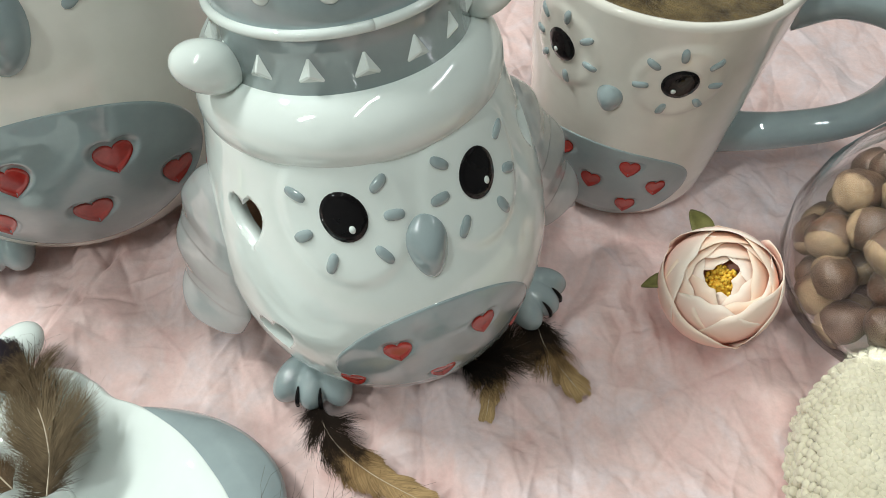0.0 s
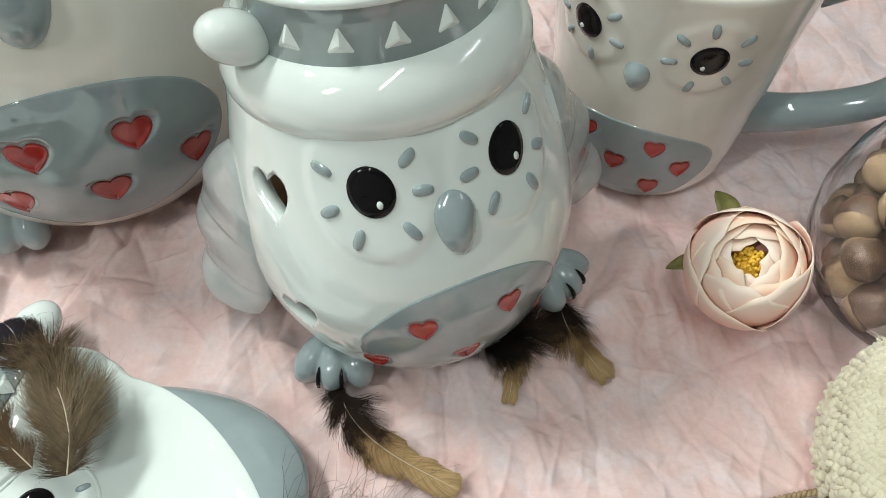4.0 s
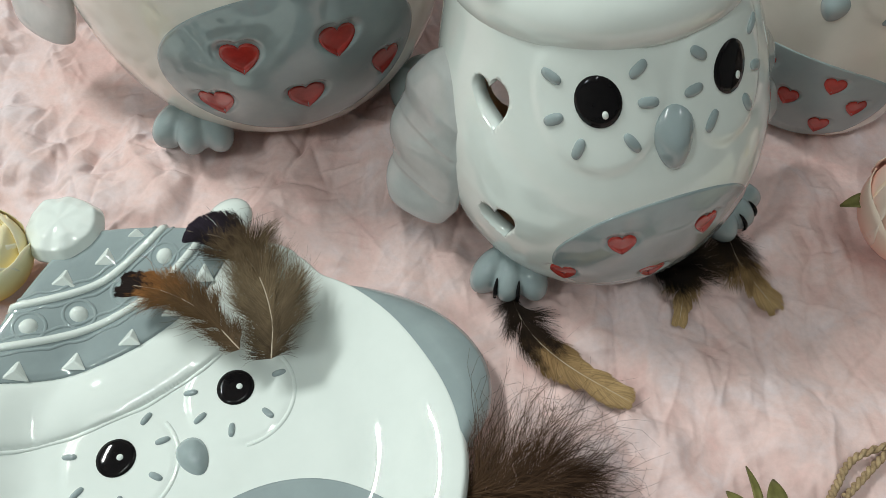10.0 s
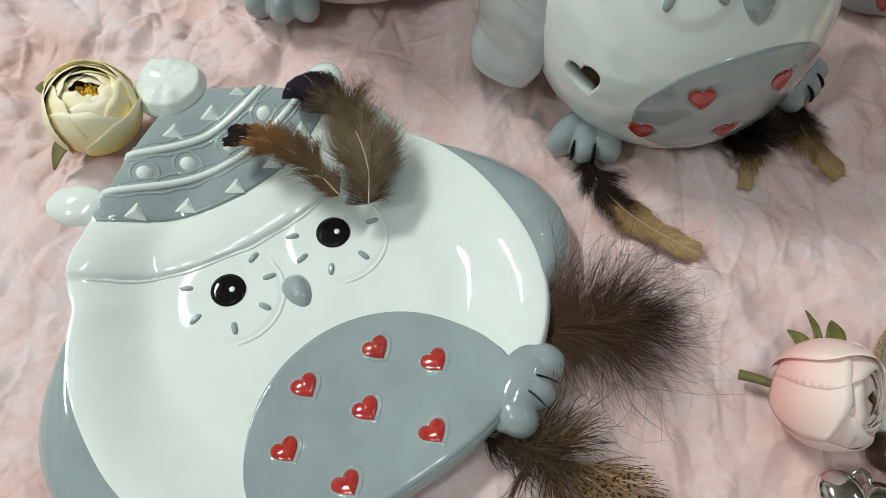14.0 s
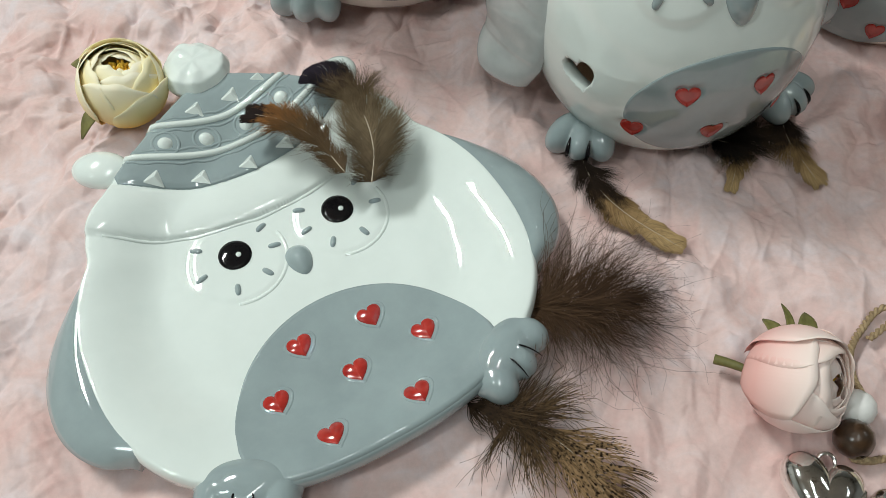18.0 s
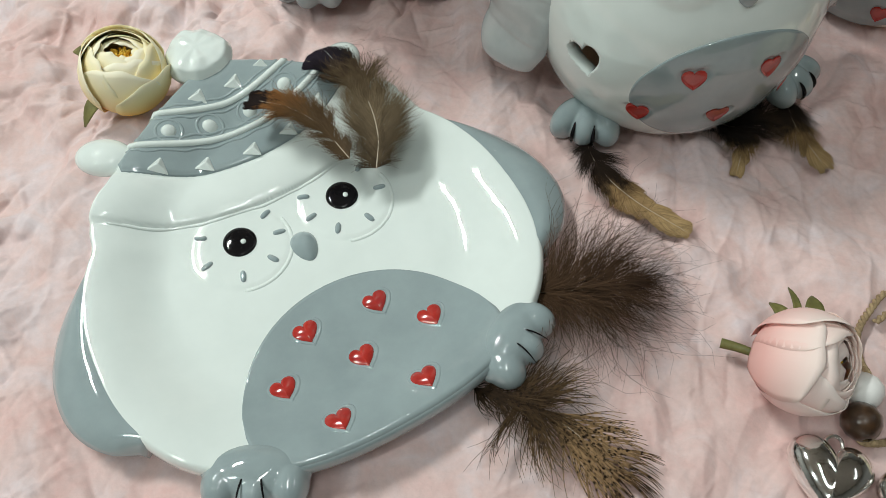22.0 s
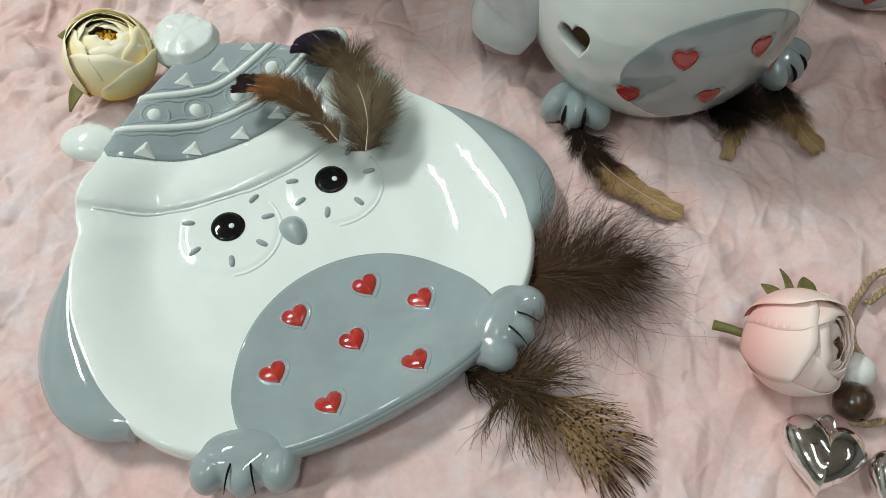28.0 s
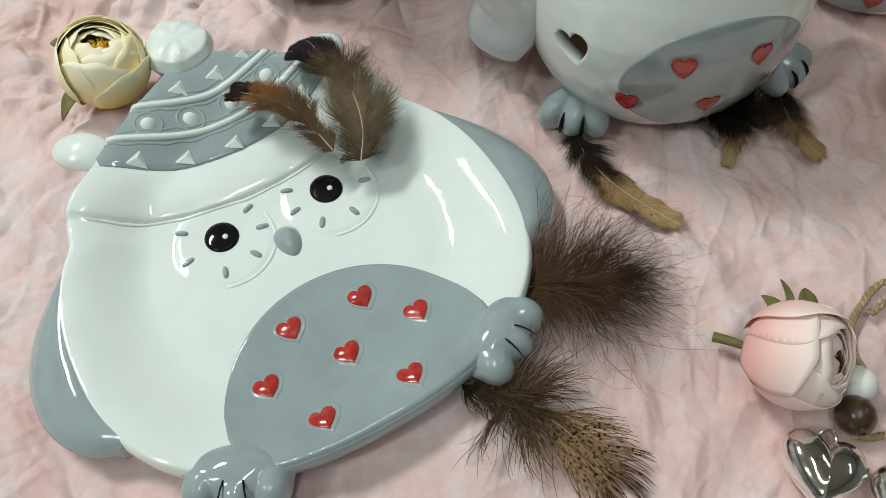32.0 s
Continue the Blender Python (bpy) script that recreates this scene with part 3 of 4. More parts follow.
NX, NY = 960, 760
PX0, PX1, PY0, PY1 = -0.50, 0.40, -0.17, 0.56
gx, gy = np.meshgrid(np.interp(np.linspace(0, 1, NX + 1), (0, 0.09, 0.93, 1), (PX0, -0.31, 0.24, PX1)), np.interp(np.linspace(0, 1, NY + 1), (0, 0.05, 0.85, 1), (PY0, -0.11, 0.32, PY1)))
gz = crumple(gx, gy)
gz -= 0.0008
press = np.clip(1.25 - np.hypot((gx + 0.130) / 0.100, (gy - 0.048) / 0.100), 0, 0.25) * 4
gz = gz * (1 - 0.7 * press) - 0.0010 * press
gz = 0.0042 * np.tanh(gz / 0.0042)
k = np.arange(NX * NY)
k = k // NX * (NX + 1) + k % NX
me = bpy.data.meshes.new("ground")
me.from_pydata(np.stack([gx.ravel(), gy.ravel(), gz.ravel()], 1).tolist(), [], np.stack([k, k + 1, k + NX + 2, k + NX + 1], 1).tolist())
me.materials.append(PAPER)
me.polygons.foreach_set("use_smooth", [True] * len(me.polygons))
tagged(new("ground", me), "pale pink crumpled tissue paper covering the table", "paper", kind="structure")


# ---- the owl aroma burner with heart-shaped holes ----
BURNER = (-0.0195, 0.1775, 0.0)
burner = thing("owl_burner", BURNER, "white ceramic owl aroma burner with grey cap and heart holes", "ornament")
burner.matrix_world = pose(*BURNER, 0, -3, 24.5)
def burner_lean(h):
    return 0.0162 * max(0.0, (h - 0.055) / 0.050) ** 1.3


low_half = [q for q in ellipsoid_profile(0.0545, 0.050, 0.062, 2.2, 0.005, 0.1085) if q[1] < 0.058]
shoulder = spline([(*low_half[-1], 0), (0.0534, 0.068, 0), (0.0513, 0.079, 0), (0.0489, 0.088, 0), (0.0468, 0.096, 0), (0.0450, 0.1045, 0), (0.0425, 0.113, 0)], 40)
bsurf = Round([*low_half, *[(v.x, v.y) for v in shoulder[1:]]], burner_lean)
BH = ((-16, 0.0525, 6), (13.5, 0.0520, -6), (-33, 0.0305, 10), (-1, 0.0305, 0), (33, 0.0305, -10))
for az, h, t in BH:
    bsurf.dent(az, h, 0.0105, t)
for side in (-1, 1):
    bsurf.brow(side * 24.3, 0.0950, 0.0185)
bsurf.inlay(0, 0.041, 0.0345, 0.0275)
rows = bsurf.skin(260, 0.0011)
inner = [[Vector((v.x * 0.91, burner_lean(v.z) + (v.y - burner_lean(v.z)) * 0.91, 0.009 + (v.z - 0.005) * 0.93)) for v in row] for row in rows[::3]]


def closed_shell(outer, inside):
    """Outer skin, top and floor, and the hollow inside, as one closed mesh."""
    n = len(outer[0])
    allrows = [*outer, *inside[::-1]]
    bm = grid(allrows, close_u=True)
    bm.verts.ensure_lookup_table()
    cap(bm, [bm.verts[k] for k in range(n)])
    cap(bm, [bm.verts[(len(allrows) - 1) * n + k] for k in range(n)])
    return bm


shell = closed_shell(rows, inner)
bmesh.ops.recalc_face_normals(shell, faces=shell.faces)
tools = bmesh.new()
for az, h, s, tilt in ((-63, 0.0860, 0.0155, 14), (-58, 0.0475, 0.0155, 22), (66, 0.0860, 0.0155, -14), (60, 0.0475, 0.0155, -22)):
    put = bsurf.spot(az, h)
    pts = turned(HEART, tilt, s, s)
    mid = put(0, 0, 0)
    n = Vector((mid.x, mid.y - burner_lean(h), 0)).normalized()
    rows2 = [[put(x, y, 0.0) + n * d for x, y in pts] for d in (0.01, -0.016)]
    g = grid(rows2, close_u=True)
    g.verts.ensure_lookup_table()
    cap(g, [g.verts[k] for k in range(len(pts))])
    cap(g, [g.verts[len(pts) + k] for k in range(len(pts))])
    bmesh.ops.recalc_face_normals(g, faces=g.faces)
    me = bpy.data.meshes.new("tool")
    g.to_mesh(me)
    g.free()
    tools.from_mesh(me)
    bpy.data.meshes.remove(me)
blob(tools, pose(0, 0.057, 0.034) @ Matrix.Diagonal((0.028, 0.030, 0.026, 1)), 32, 20)
body = part("body", boolean_cut(shell, tools), WHITE, burner, "glossy white hollow body with heart cut-outs")
body.data.materials.append(BISQUE)
for f in body.data.polygons:
    c = f.center
    if math.hypot(c.x, c.y - burner_lean(c.z)) < 0.925 * bsurf.radius(min(0.112, max(0.006, c.z))) and 0.008 < c.z < 0.1105:
        f.material_index = 1
TOP = pose(0.0, 0.0162, 0.1003, -10.8, 0, 0)
brim = part("brim", lathe([(0.020, 0.0), (0.0425, -0.0020), (0.0442, -0.0012), (0.0453, 0.0010), (0.0459, 0.0040), (0.0456, 0.0075), (0.0443, 0.0108), (0.0422, 0.0138), (0.0398, 0.0160), (0.0374, 0.0171), (0.030, 0.0168)]), WHITE, burner, "thick white rolled cap brim")
brim.matrix_basis = TOP
hat(burner, 0.0372, 0.0160, 0.0275, 0.0690, (0.0330, 0.0520), ((0.0238, 16, 0.0090),), ((0.0425, 12, 0.0028),), TOP)
for side in (-1, 1):
    bm = blob(bmesh.new(), pose(side * 0.0400, 0.008, 0.1245, 0, side * -28, 0) @ Matrix.Diagonal((0.0102, 0.0078, 0.0070, 1)), 28, 18)
    part("ear_flap", bm, WHITE, burner, "rounded white ear")
    wing(burner, side, out=0.009 if side > 0 else 0.0)
belly = [(0.0350 * x, 0.0275 * y) for x, y in [(math.cos(2 * math.pi * k / 120), math.sin(2 * math.pi * k / 120)) for k in range(120)]]
bel = part("belly", patch(belly, bsurf.spot(0, 0.041), 44, 0.0004, 0.0, 0.003), GREY, burner, "grey oval belly")
for az, h, t in BH:
    part("heart", patch(turned(HEART, t, 0.0090, 0.0090), bsurf.spot(az, h), 6, 0.0009, 0.0), RED, bel, "small red pressed heart")
face(burner, bsurf, 24.3, 0.0958, 0.0133, 0.0063, (20, -27, -67, -130, -177, 145), 1, 1.0)
part("beak", patch([(x * 0.0058, y * 0.0084) for x, y in DROP], bsurf.spot(0.2, 0.0848), 6, 0.0005, 0.0040), GREY, burner, "smooth grey oval beak")
foot(burner, (-0.0380, -0.0228, 0.001), -28, 0.0175)
foot(burner, (0.0440, -0.0235, 0.002), 34, 0.0165)

# ---- the large owl jar behind ----
JAR = (-0.1555, 0.2450, 0.0)
jar = thing("owl_jar", JAR, "large cream ceramic owl jar with grey belly and red hearts", "jar", turn=22)
jsurf = Round(ellipsoid_profile(0.0740, 0.071, 0.090, 2.2, 0.008, 0.150))
jsurf.inlay(2, 0.0530, 0.0475, 0.0355)
JH = ((-12, 0.0640, 2), (14, 0.0640, -6), (-23, 0.0390, 10), (3.5, 0.0400, 0), (30, 0.0420, -14))
for az, h, t in JH:
    jsurf.dent(az, h, 0.0165, t, 0.0018)
rows = jsurf.skin(260, 0.0014)
bm = grid(rows, close_u=True)
bm.verts.ensure_lookup_table()
cap(bm, [bm.verts[k] for k in range(260)])
cap(bm, [bm.verts[(len(rows) - 1) * 260 + k] for k in range(260)])
part("body", bm, CREAM, jar, "round glossy cream body")
belly = [(0.0480 * x, 0.0360 * y) for x, y in [(math.cos(2 * math.pi * k / 150), math.sin(2 * math.pi * k / 150)) for k in range(150)]]
bel = part("belly", patch(belly, jsurf.spot(2, 0.0530), 46, 0.0004, 0.0, 0.003), GREY, jar, "large grey oval belly")
for az, h, t in JH:
    part("heart", patch(turned(HEART, t, 0.0140, 0.0140), jsurf.spot(az, h), 7, 0.0009, 0.0), RED, bel, "red pressed heart")
face(jar, jsurf, 36, 0.130, 0.020, 0.0100, (65, 15, -30, -85, -140, 170, 115))
part("beak", patch([(x * 0.010, y * 0.014) for x, y in DROP], jsurf.spot(0, 0.1165), 6, 0.0005, 0.007), GREY, jar, "smooth grey oval beak")
foot(jar, (-0.0390, -0.0405, 0.001), -20, 0.0200, lines=False)
foot(jar, (0.0500, -0.0400, 0.0), 34, 0.0200, lines=False)
for side in (-1, 1):
    wing(jar, side, 1.40)
part("brim", lathe([(0.03, 0.1475), (0.052, 0.148), (0.060, 0.154), (0.063, 0.166), (0.061, 0.180), (0.055, 0.192), (0.045, 0.194)]), CREAM, jar, "thick cream rolled cap brim")
hat(jar, 0.053, 0.191, 0.036, 0.255, (0.215, 0.237), ((0.203, 18, 0.012),), ((0.226, 14, 0.004),))

# ---- the owl mug ----
MUG = (0.0755, 0.2590, 0.0)
mug = thing("owl_mug", MUG, "cream ceramic owl mug with grey handle, partly filled", "mug", turn=-26)
msurf = Round([(0.032, 0.0), (0.0368, 0.0025), (0.0392, 0.008), (0.0408, 0.020), (0.0425, 0.040), (0.0446, 0.062), (0.0468, 0.085), (0.0486, 0.100), (0.0494, 0.1065)])
for side in (-1, 1):
    msurf.brow(side * 27, 0.0835, 0.0165)
MH = ((-19, 0.0345), (19, 0.0345), (0, 0.0230), (-37, 0.0230), (37, 0.0230), (-23, 0.0115), (23, 0.0115))
msurf.inlay(0, 0.0235, 0.0395, 0.0215)
for az, h in MH:
    msurf.dent(az, h, 0.0095, 0, 0.0010)
rows = msurf.skin(200, 0.0012)
rim = [[(r * math.sin(2 * math.pi * k / 200), -r * math.cos(2 * math.pi * k / 200), h) for k in range(200)] for r, h in ((0.0488, 0.1080), (0.0478, 0.1084), (0.0464, 0.1078), (0.0455, 0.1050), (0.043, 0.080), (0.039, 0.04), (0.034, 0.010), (0.02, 0.008))]
bm = grid([*rows, *rim], close_u=True)
bm.verts.ensure_lookup_table()
cap(bm, [bm.verts[k] for k in range(200)])
cap(bm, [bm.verts[(len(rows) + len(rim) - 1) * 200 + k] for k in range(200)])
part("body", bm, CREAM, mug, "glossy cream cup body")
part("filling", lathe([(0.0005, 0.089), (0.0438, 0.0891)], 96, False), TEA, mug, "mottled olive-brown filling inside the cup")
belly = [(0.0400 * x, 0.0220 * y) for x, y in [(math.cos(2 * math.pi * k / 110), math.sin(2 * math.pi * k / 110)) for k in range(110)]]
bel = part("belly", patch(belly, msurf.spot(0, 0.0235), 36, 0.0004, 0.0, 0.003), GREY, mug, "grey oval belly")
for az, h in MH:
    part("heart", patch(turned(HEART, 0, 0.0085, 0.0085), msurf.spot(az, h), 5, 0.0009, 0.0), RED, bel, "small red pressed heart")
face(mug, msurf, 27, 0.0835, 0.0130, 0.0062, (98, 40, -8, -48, -106, -170, 143), -1, 1.0)
part("beak", patch([(x * 0.0046, y * 0.0062) for x, y in DROP], msurf.spot(0, 0.0700), 6, 0.0005, 0.003), GREY, mug, "smooth grey oval beak")
loop = spline([(0.044, 0.012, 0.089), (0.062, 0.018, 0.095), (0.086, 0.024, 0.089), (0.095, 0.026, 0.066), (0.086, 0.024, 0.044), (0.062, 0.018, 0.030), (0.036, 0.010, 0.024)], 40)
part("handle", tube(loop, lambda u: 0.0072 + 0.0022 * abs(2 * u - 1) ** 3, 20), GREY, mug, "grey glazed loop handle")

# ---- the owl plate ----
PLATE_TURN = 42.0
_c, _s = math.cos(radians(PLATE_TURN)), math.sin(radians(PLATE_TURN))
plate = thing("owl_plate", (-0.128, 0.0425, 0.0), "white ceramic owl-shaped plate with grey belly and red hearts", "plate", turn=PLATE_TURN)
PC = (0.0, 22.0)


def inside_plate(a, b):
    return (abs(a / 80) ** 2.4 + abs((b - 5) / 67) ** 2.4 < 1 or abs(a / 66) ** 2.2 + abs((b - 50) / 34) ** 2.2 < 1
            or (b > 55 and abs(a) < 51 and b < 111 - 0.2 * abs(a - 3) ** 1.3))


def plate_edge(t):
    lo, hi = 10.0, 130.0
    for _ in range(22):
        m = (lo + hi) / 2
        lo, hi = (m, hi) if inside_plate(PC[0] + m * math.cos(t), PC[1] + m * math.sin(t)) else (lo, m)
    return lo


EDGE = [plate_edge(2 * math.pi * k / 720) for k in range(720)]
EDGE = [sum(EDGE[(k + d) % 720] for d in range(-5, 6)) / 11 for k in range(720)]


def edge_at(t):
    x = (t / (2 * math.pi) * 720) % 720
    i = int(x)
    return EDGE[i] * (1 - x + i) + EDGE[(i + 1) % 720] * (x - i)


PH = ((-13.7, -13.6), (12.6, -15.1), (26.5, -29.7), (-0.9, -31.4), (-28.9, -28.8), (12.3, -51.0), (-18.1, -49.8))


def fold_line(a):
    return 43 + 0.0043 * a * a


def brim_line(a):
    return 62.8 + 0.0058 * a * a


def plate_z(a, b):
    """Height of the plate's upper face, all in millimetres."""
    da, db = a - PC[0], b - PC[1]
    s = math.hypot(da, db) / edge_at(math.atan2(db, da))
    z = 5.0 + 9.5 * sstep(0.62, 0.982, s) - 2.2 * max(0.0, (s - 0.978) / 0.022) ** 2
    z += 4.0 * sstep(30, 85, b) * (1 - 0.6 * sstep(0.7, 1.0, s))
    t = (b - fold_line(a)) / (brim_line(a) - fold_line(a))
    if 0 < t < 1:
        z += 2.9 * math.sin(math.pi * min(1, t ** 0.7)) ** 0.5
    elif t >= 1:
        z += 0.5 * sstep(1, 1.1, t)
    for ea in (-19.3, 22.6):
        z += 0.5 * (1 - sstep(15.5, 18.5, math.hypot(a - ea, b - 29.5)))
    for ha, hb in PH:
        q = math.hypot(a - ha, b - hb)
        z -= 0.25 * (1 - sstep(4.6, 6.8, q))
    return z


def on_plate(a, b, off=0.0):
    return Vector((a * MM, b * MM, plate_z(a, b) * MM + off))


N = 360
SS = [k / 110 for k in range(1, 107)] + [0.972, 0.979, 0.984, 0.989, 0.994, 1.0]
rows = []
for s in SS:
    row = []
    for k in range(N):
        t = 2 * math.pi * k / N
        r = s * edge_at(t)
        row.append(on_plate(PC[0] + r * math.cos(t), PC[1] + r * math.sin(t)))
    rows.append(row)
for s, h in ((1.004, 9.5), (0.995, 7.5), (0.965, 5.5), (0.86, 2.8), (0.70, 0.8), (0.66, 0.0), (0.62, 0.8), (0.3, 1.2)):
    rows.append([Vector(((PC[0] + s * edge_at(2 * math.pi * k / N) * math.cos(2 * math.pi * k / N)) * MM, (PC[1] + s * edge_at(2 * math.pi * k / N) * math.sin(2 * math.pi * k / N)) * MM, h * MM)) for k in range(N)])
bm = grid(rows, close_u=True)
bm.verts.ensure_lookup_table()
top = bm.verts.new(on_plate(*PC))
bm.verts.ensure_lookup_table()
for k in range(N):
    bm.faces.new((bm.verts[k], bm.verts[(k + 1) % N], top))
cap(bm, [bm.verts[(len(rows) - 1) * N + k] for k in range(N)])
part("dish", bm, WHITE, plate, "glossy white shallow dish")


def far_edge(a, sign):
    """Where the line of that a leaves the plate, upwards or downwards."""
    lo, hi = PC[1], PC[1] + sign * 130
    for _ in range(22):
        m = (lo + hi) / 2
        da, db = a - PC[0], m - PC[1]
        lo, hi = (m, hi) if math.hypot(da, db) < 0.997 * edge_at(math.atan2(db, da)) else (lo, m)
    return lo


def column_patch(a0, a1, low, high, na=70, nb=46, off=0.0004):
    """A glaze area of the plate between two lines."""
    rows = []
    for i in range(na + 1):
        a = a0 + (a1 - a0) * i / na
        l, h = low(a), high(a)
        rows.append([on_plate(a, l + (h - l) * j / nb, off) for j in range(nb + 1)])
    top_bm = grid(rows)
    edge = [e for e in top_bm.edges if e.is_boundary]
    got = bmesh.ops.extrude_edge_only(top_bm, edges=edge)
    for v in got["geom"]:
        if isinstance(v, bmesh.types.BMVert):
            v.co.z -= 0.0010
    return top_bm


pts = [on_plate(a, fold_line(a) - 0.3 + 0.25 * math.sin(0.3 * a), -0.0004) for a in [58 * (k / 50 - 1) for k in range(101)]]
part("fold_edge", tube(pts, 0.0009, 10), WHITE, plate, "fine glossy edge of the cap's fold")
pbelly = part("belly", column_patch(-45.9, 45.9, lambda a: far_edge(a, -1), lambda a: max(far_edge(a, -1) + 0.5, -43 + 43 * math.sqrt(max(0, 1 - (a / 46) ** 2)))), GREY, plate, "grey glazed belly")
rows = []
for s, h in ((0.990, None), (1.004, None), (1.010, 9.5), (1.001, 7.5), (0.971, 5.3)):
    row = []
    for k in range(81):
        t = radians(-90 + 33 * (k / 40 - 1))
        r = s * edge_at(t)
        a, b = PC[0] + r * math.cos(t), PC[1] + r * math.sin(t)
        e = 0.995 * edge_at(t)
        row.append(Vector((a * MM, b * MM, (plate_z(PC[0] + e * math.cos(t), PC[1] + e * math.sin(t)) + (0.7 if s < 1 else 0.1)) * MM if h is None else h * MM)))
    rows.append(row)
part("rim_band", grid(rows), GREY, plate, "grey glazed lower rim")
pcap = part("cap", column_patch(-46, 46, lambda a: min(brim_line(a), far_edge(a, 1) - 0.5), lambda a: far_edge(a, 1), off=0.0009), GREY, plate, "grey glazed cap")
for ha, hb in PH:
    part("heart", patch(turned(HEART, 2, 9.4, 9.4), lambda x, y, off, ha=ha, hb=hb: on_plate(ha + x, hb + y, off), 8, 0.0006, 0.0011), RED, pbelly, "small red raised heart")
for c0, c1, lim in ((76.3, 0.0050, 41), (89.6, 0.0070, 30)):
    pts = [on_plate(a, c0 + c1 * a * a, 0.0008) for a in [lim * (k / 20 - 1) for k in range(41)]]
    part("cord", tube(pts, 0.0014, 8), WHITE, pcap, "white raised cord")
for a, b, s in ((-33, 72.7, 8.0), (-17, 68.3, 8.0), (1.6, 66.4, 8.0), (18, 68.3, 8.0), (33, 72.7, 8.0), (-7.5, 96, 8.0), (7.8, 96.5, 8.0), (21, 99.5, 7.0)):
    bm = bmesh.new()
    tri = [bm.verts.new(on_plate(a + x * s, b + y * s, 0.0006)) for x, y in turned([(-0.56, -0.40), (0.56, -0.40), (0.0, 0.52)], -34)]
    peak = bm.verts.new(on_plate(a, b - 0.08 * s, 0.0034))
    for i in range(3):
        bm.faces.new((tri[i], tri[(i + 1) % 3], peak))
    bm.faces.new(tri[::-1])
    bmesh.ops.bevel(bm, geom=bm.edges[:], offset=0.0004, segments=1, affect="EDGES")
    part("pyramid", bm, WHITE, pcap, "white raised pyramid", smooth=False)
# thin ridges added round hearts, dots and cords to draw highlight lines
for ha, hb in PH:
    ring = [(ha + 0.5 + x * 11.0, hb - 0.5 + y * 10.8) for x, y in turned(HEART, 2)]
    part("glaze_bead", tube([on_plate(a, b, -0.0001) for a, b in [*ring, ring[0]]], 0.0008, 10, False), GREY, pbelly, "fine glossy ridge added round a heart to catch highlights")
for a, b in ((-24, 85), (-9, 82.6), (7.8, 82.9), (24.5, 85.6)):
    part("dot", patch([(x * 2.8, y * 2.8) for x, y in CIRCLE], lambda x, y, off, a=a, b=b: on_plate(a + x, b + y, off), 4, 0.0010, 0.0017), WHITE, pcap, "white raised dot")
    ring = [(a + 4.9 * x, b + 4.9 * y) for x, y in CIRCLE]
    part("glaze_bead", tube([on_plate(x, y, 0.0004) for x, y in [*ring, ring[0]]], 0.0008, 10, False), GREY, pcap, "fine glossy ridge added round a dot to catch highlights")
for c0, c1, lim in ((73.6, 0.0052, 41), (79.4, 0.0050, 40), (87.0, 0.0068, 32), (92.6, 0.0070, 28)):
    pts = [on_plate(a + 0.5 * math.sin(0.9 * a + c0), c0 + c1 * a * a + 0.35 * math.sin(0.55 * a + c0), 0.0004) for a in [lim * (k / 30 - 1) for k in range(61)]]
    part("glaze_bead", tube(pts, 0.0008, 10), GREY, pcap, "fine glossy ridge added along a cord to catch highlights")
for side in (-1, 1):
    ea, eb = 1.6 + side * 20.9, 31.8
    e = part("eye", patch([(x * 6.1, y * 6.1) for x, y in CIRCLE], lambda x, y, off: on_plate(ea + x, eb + y, off), 4, 0.0004, 0.0005), BLACK, plate, "glossy black painted eye")
    part("glint", patch([(x * 1.0, y * 1.0) for x, y in CIRCLE], lambda x, y, off: on_plate(ea + 1.2 + x, eb - 0.8 + y, off), 1, 0.0011, 0.0), WHITE, e, "white dot drawn as the eye highlight")
    # ridge covers only the lower right arc, to draw the highlight there
    arc = [(ea + 18.2 * math.cos(radians(q)), 29.5 + 18.2 * math.sin(radians(q))) for q in range(-110, 16, 5)]
    part("brow_edge", tube([on_plate(x, y, -0.0005) for x, y in arc], 0.0009, 10), WHITE, plate, "fine raised arc put where a highlight line shows by the eye")
    for ang in (36, -14, -72, -122, -168, 153):
        t = radians(ang if side > 0 else 180 - ang)
        ca, cb = ea + 14.7 * math.cos(t), eb + 14.7 * math.sin(t)
        part("feather_dash", patch(turned(DASH, math.degrees(t), 2.4, 1.05), lambda x, y, off, ca=ca, cb=cb: on_plate(ca + x, cb + y, off), 2, 0.0003, 0.0006), GREY, plate, "short grey raised dash")
part("beak", patch([(x * 4.6, y * 6.6) for x, y in DROP], lambda x, y, off: on_plate(0.8 + x, 18.5 + y, off), 6, 0.0004, 0.0030), GREY, plate, "smooth grey oval beak")
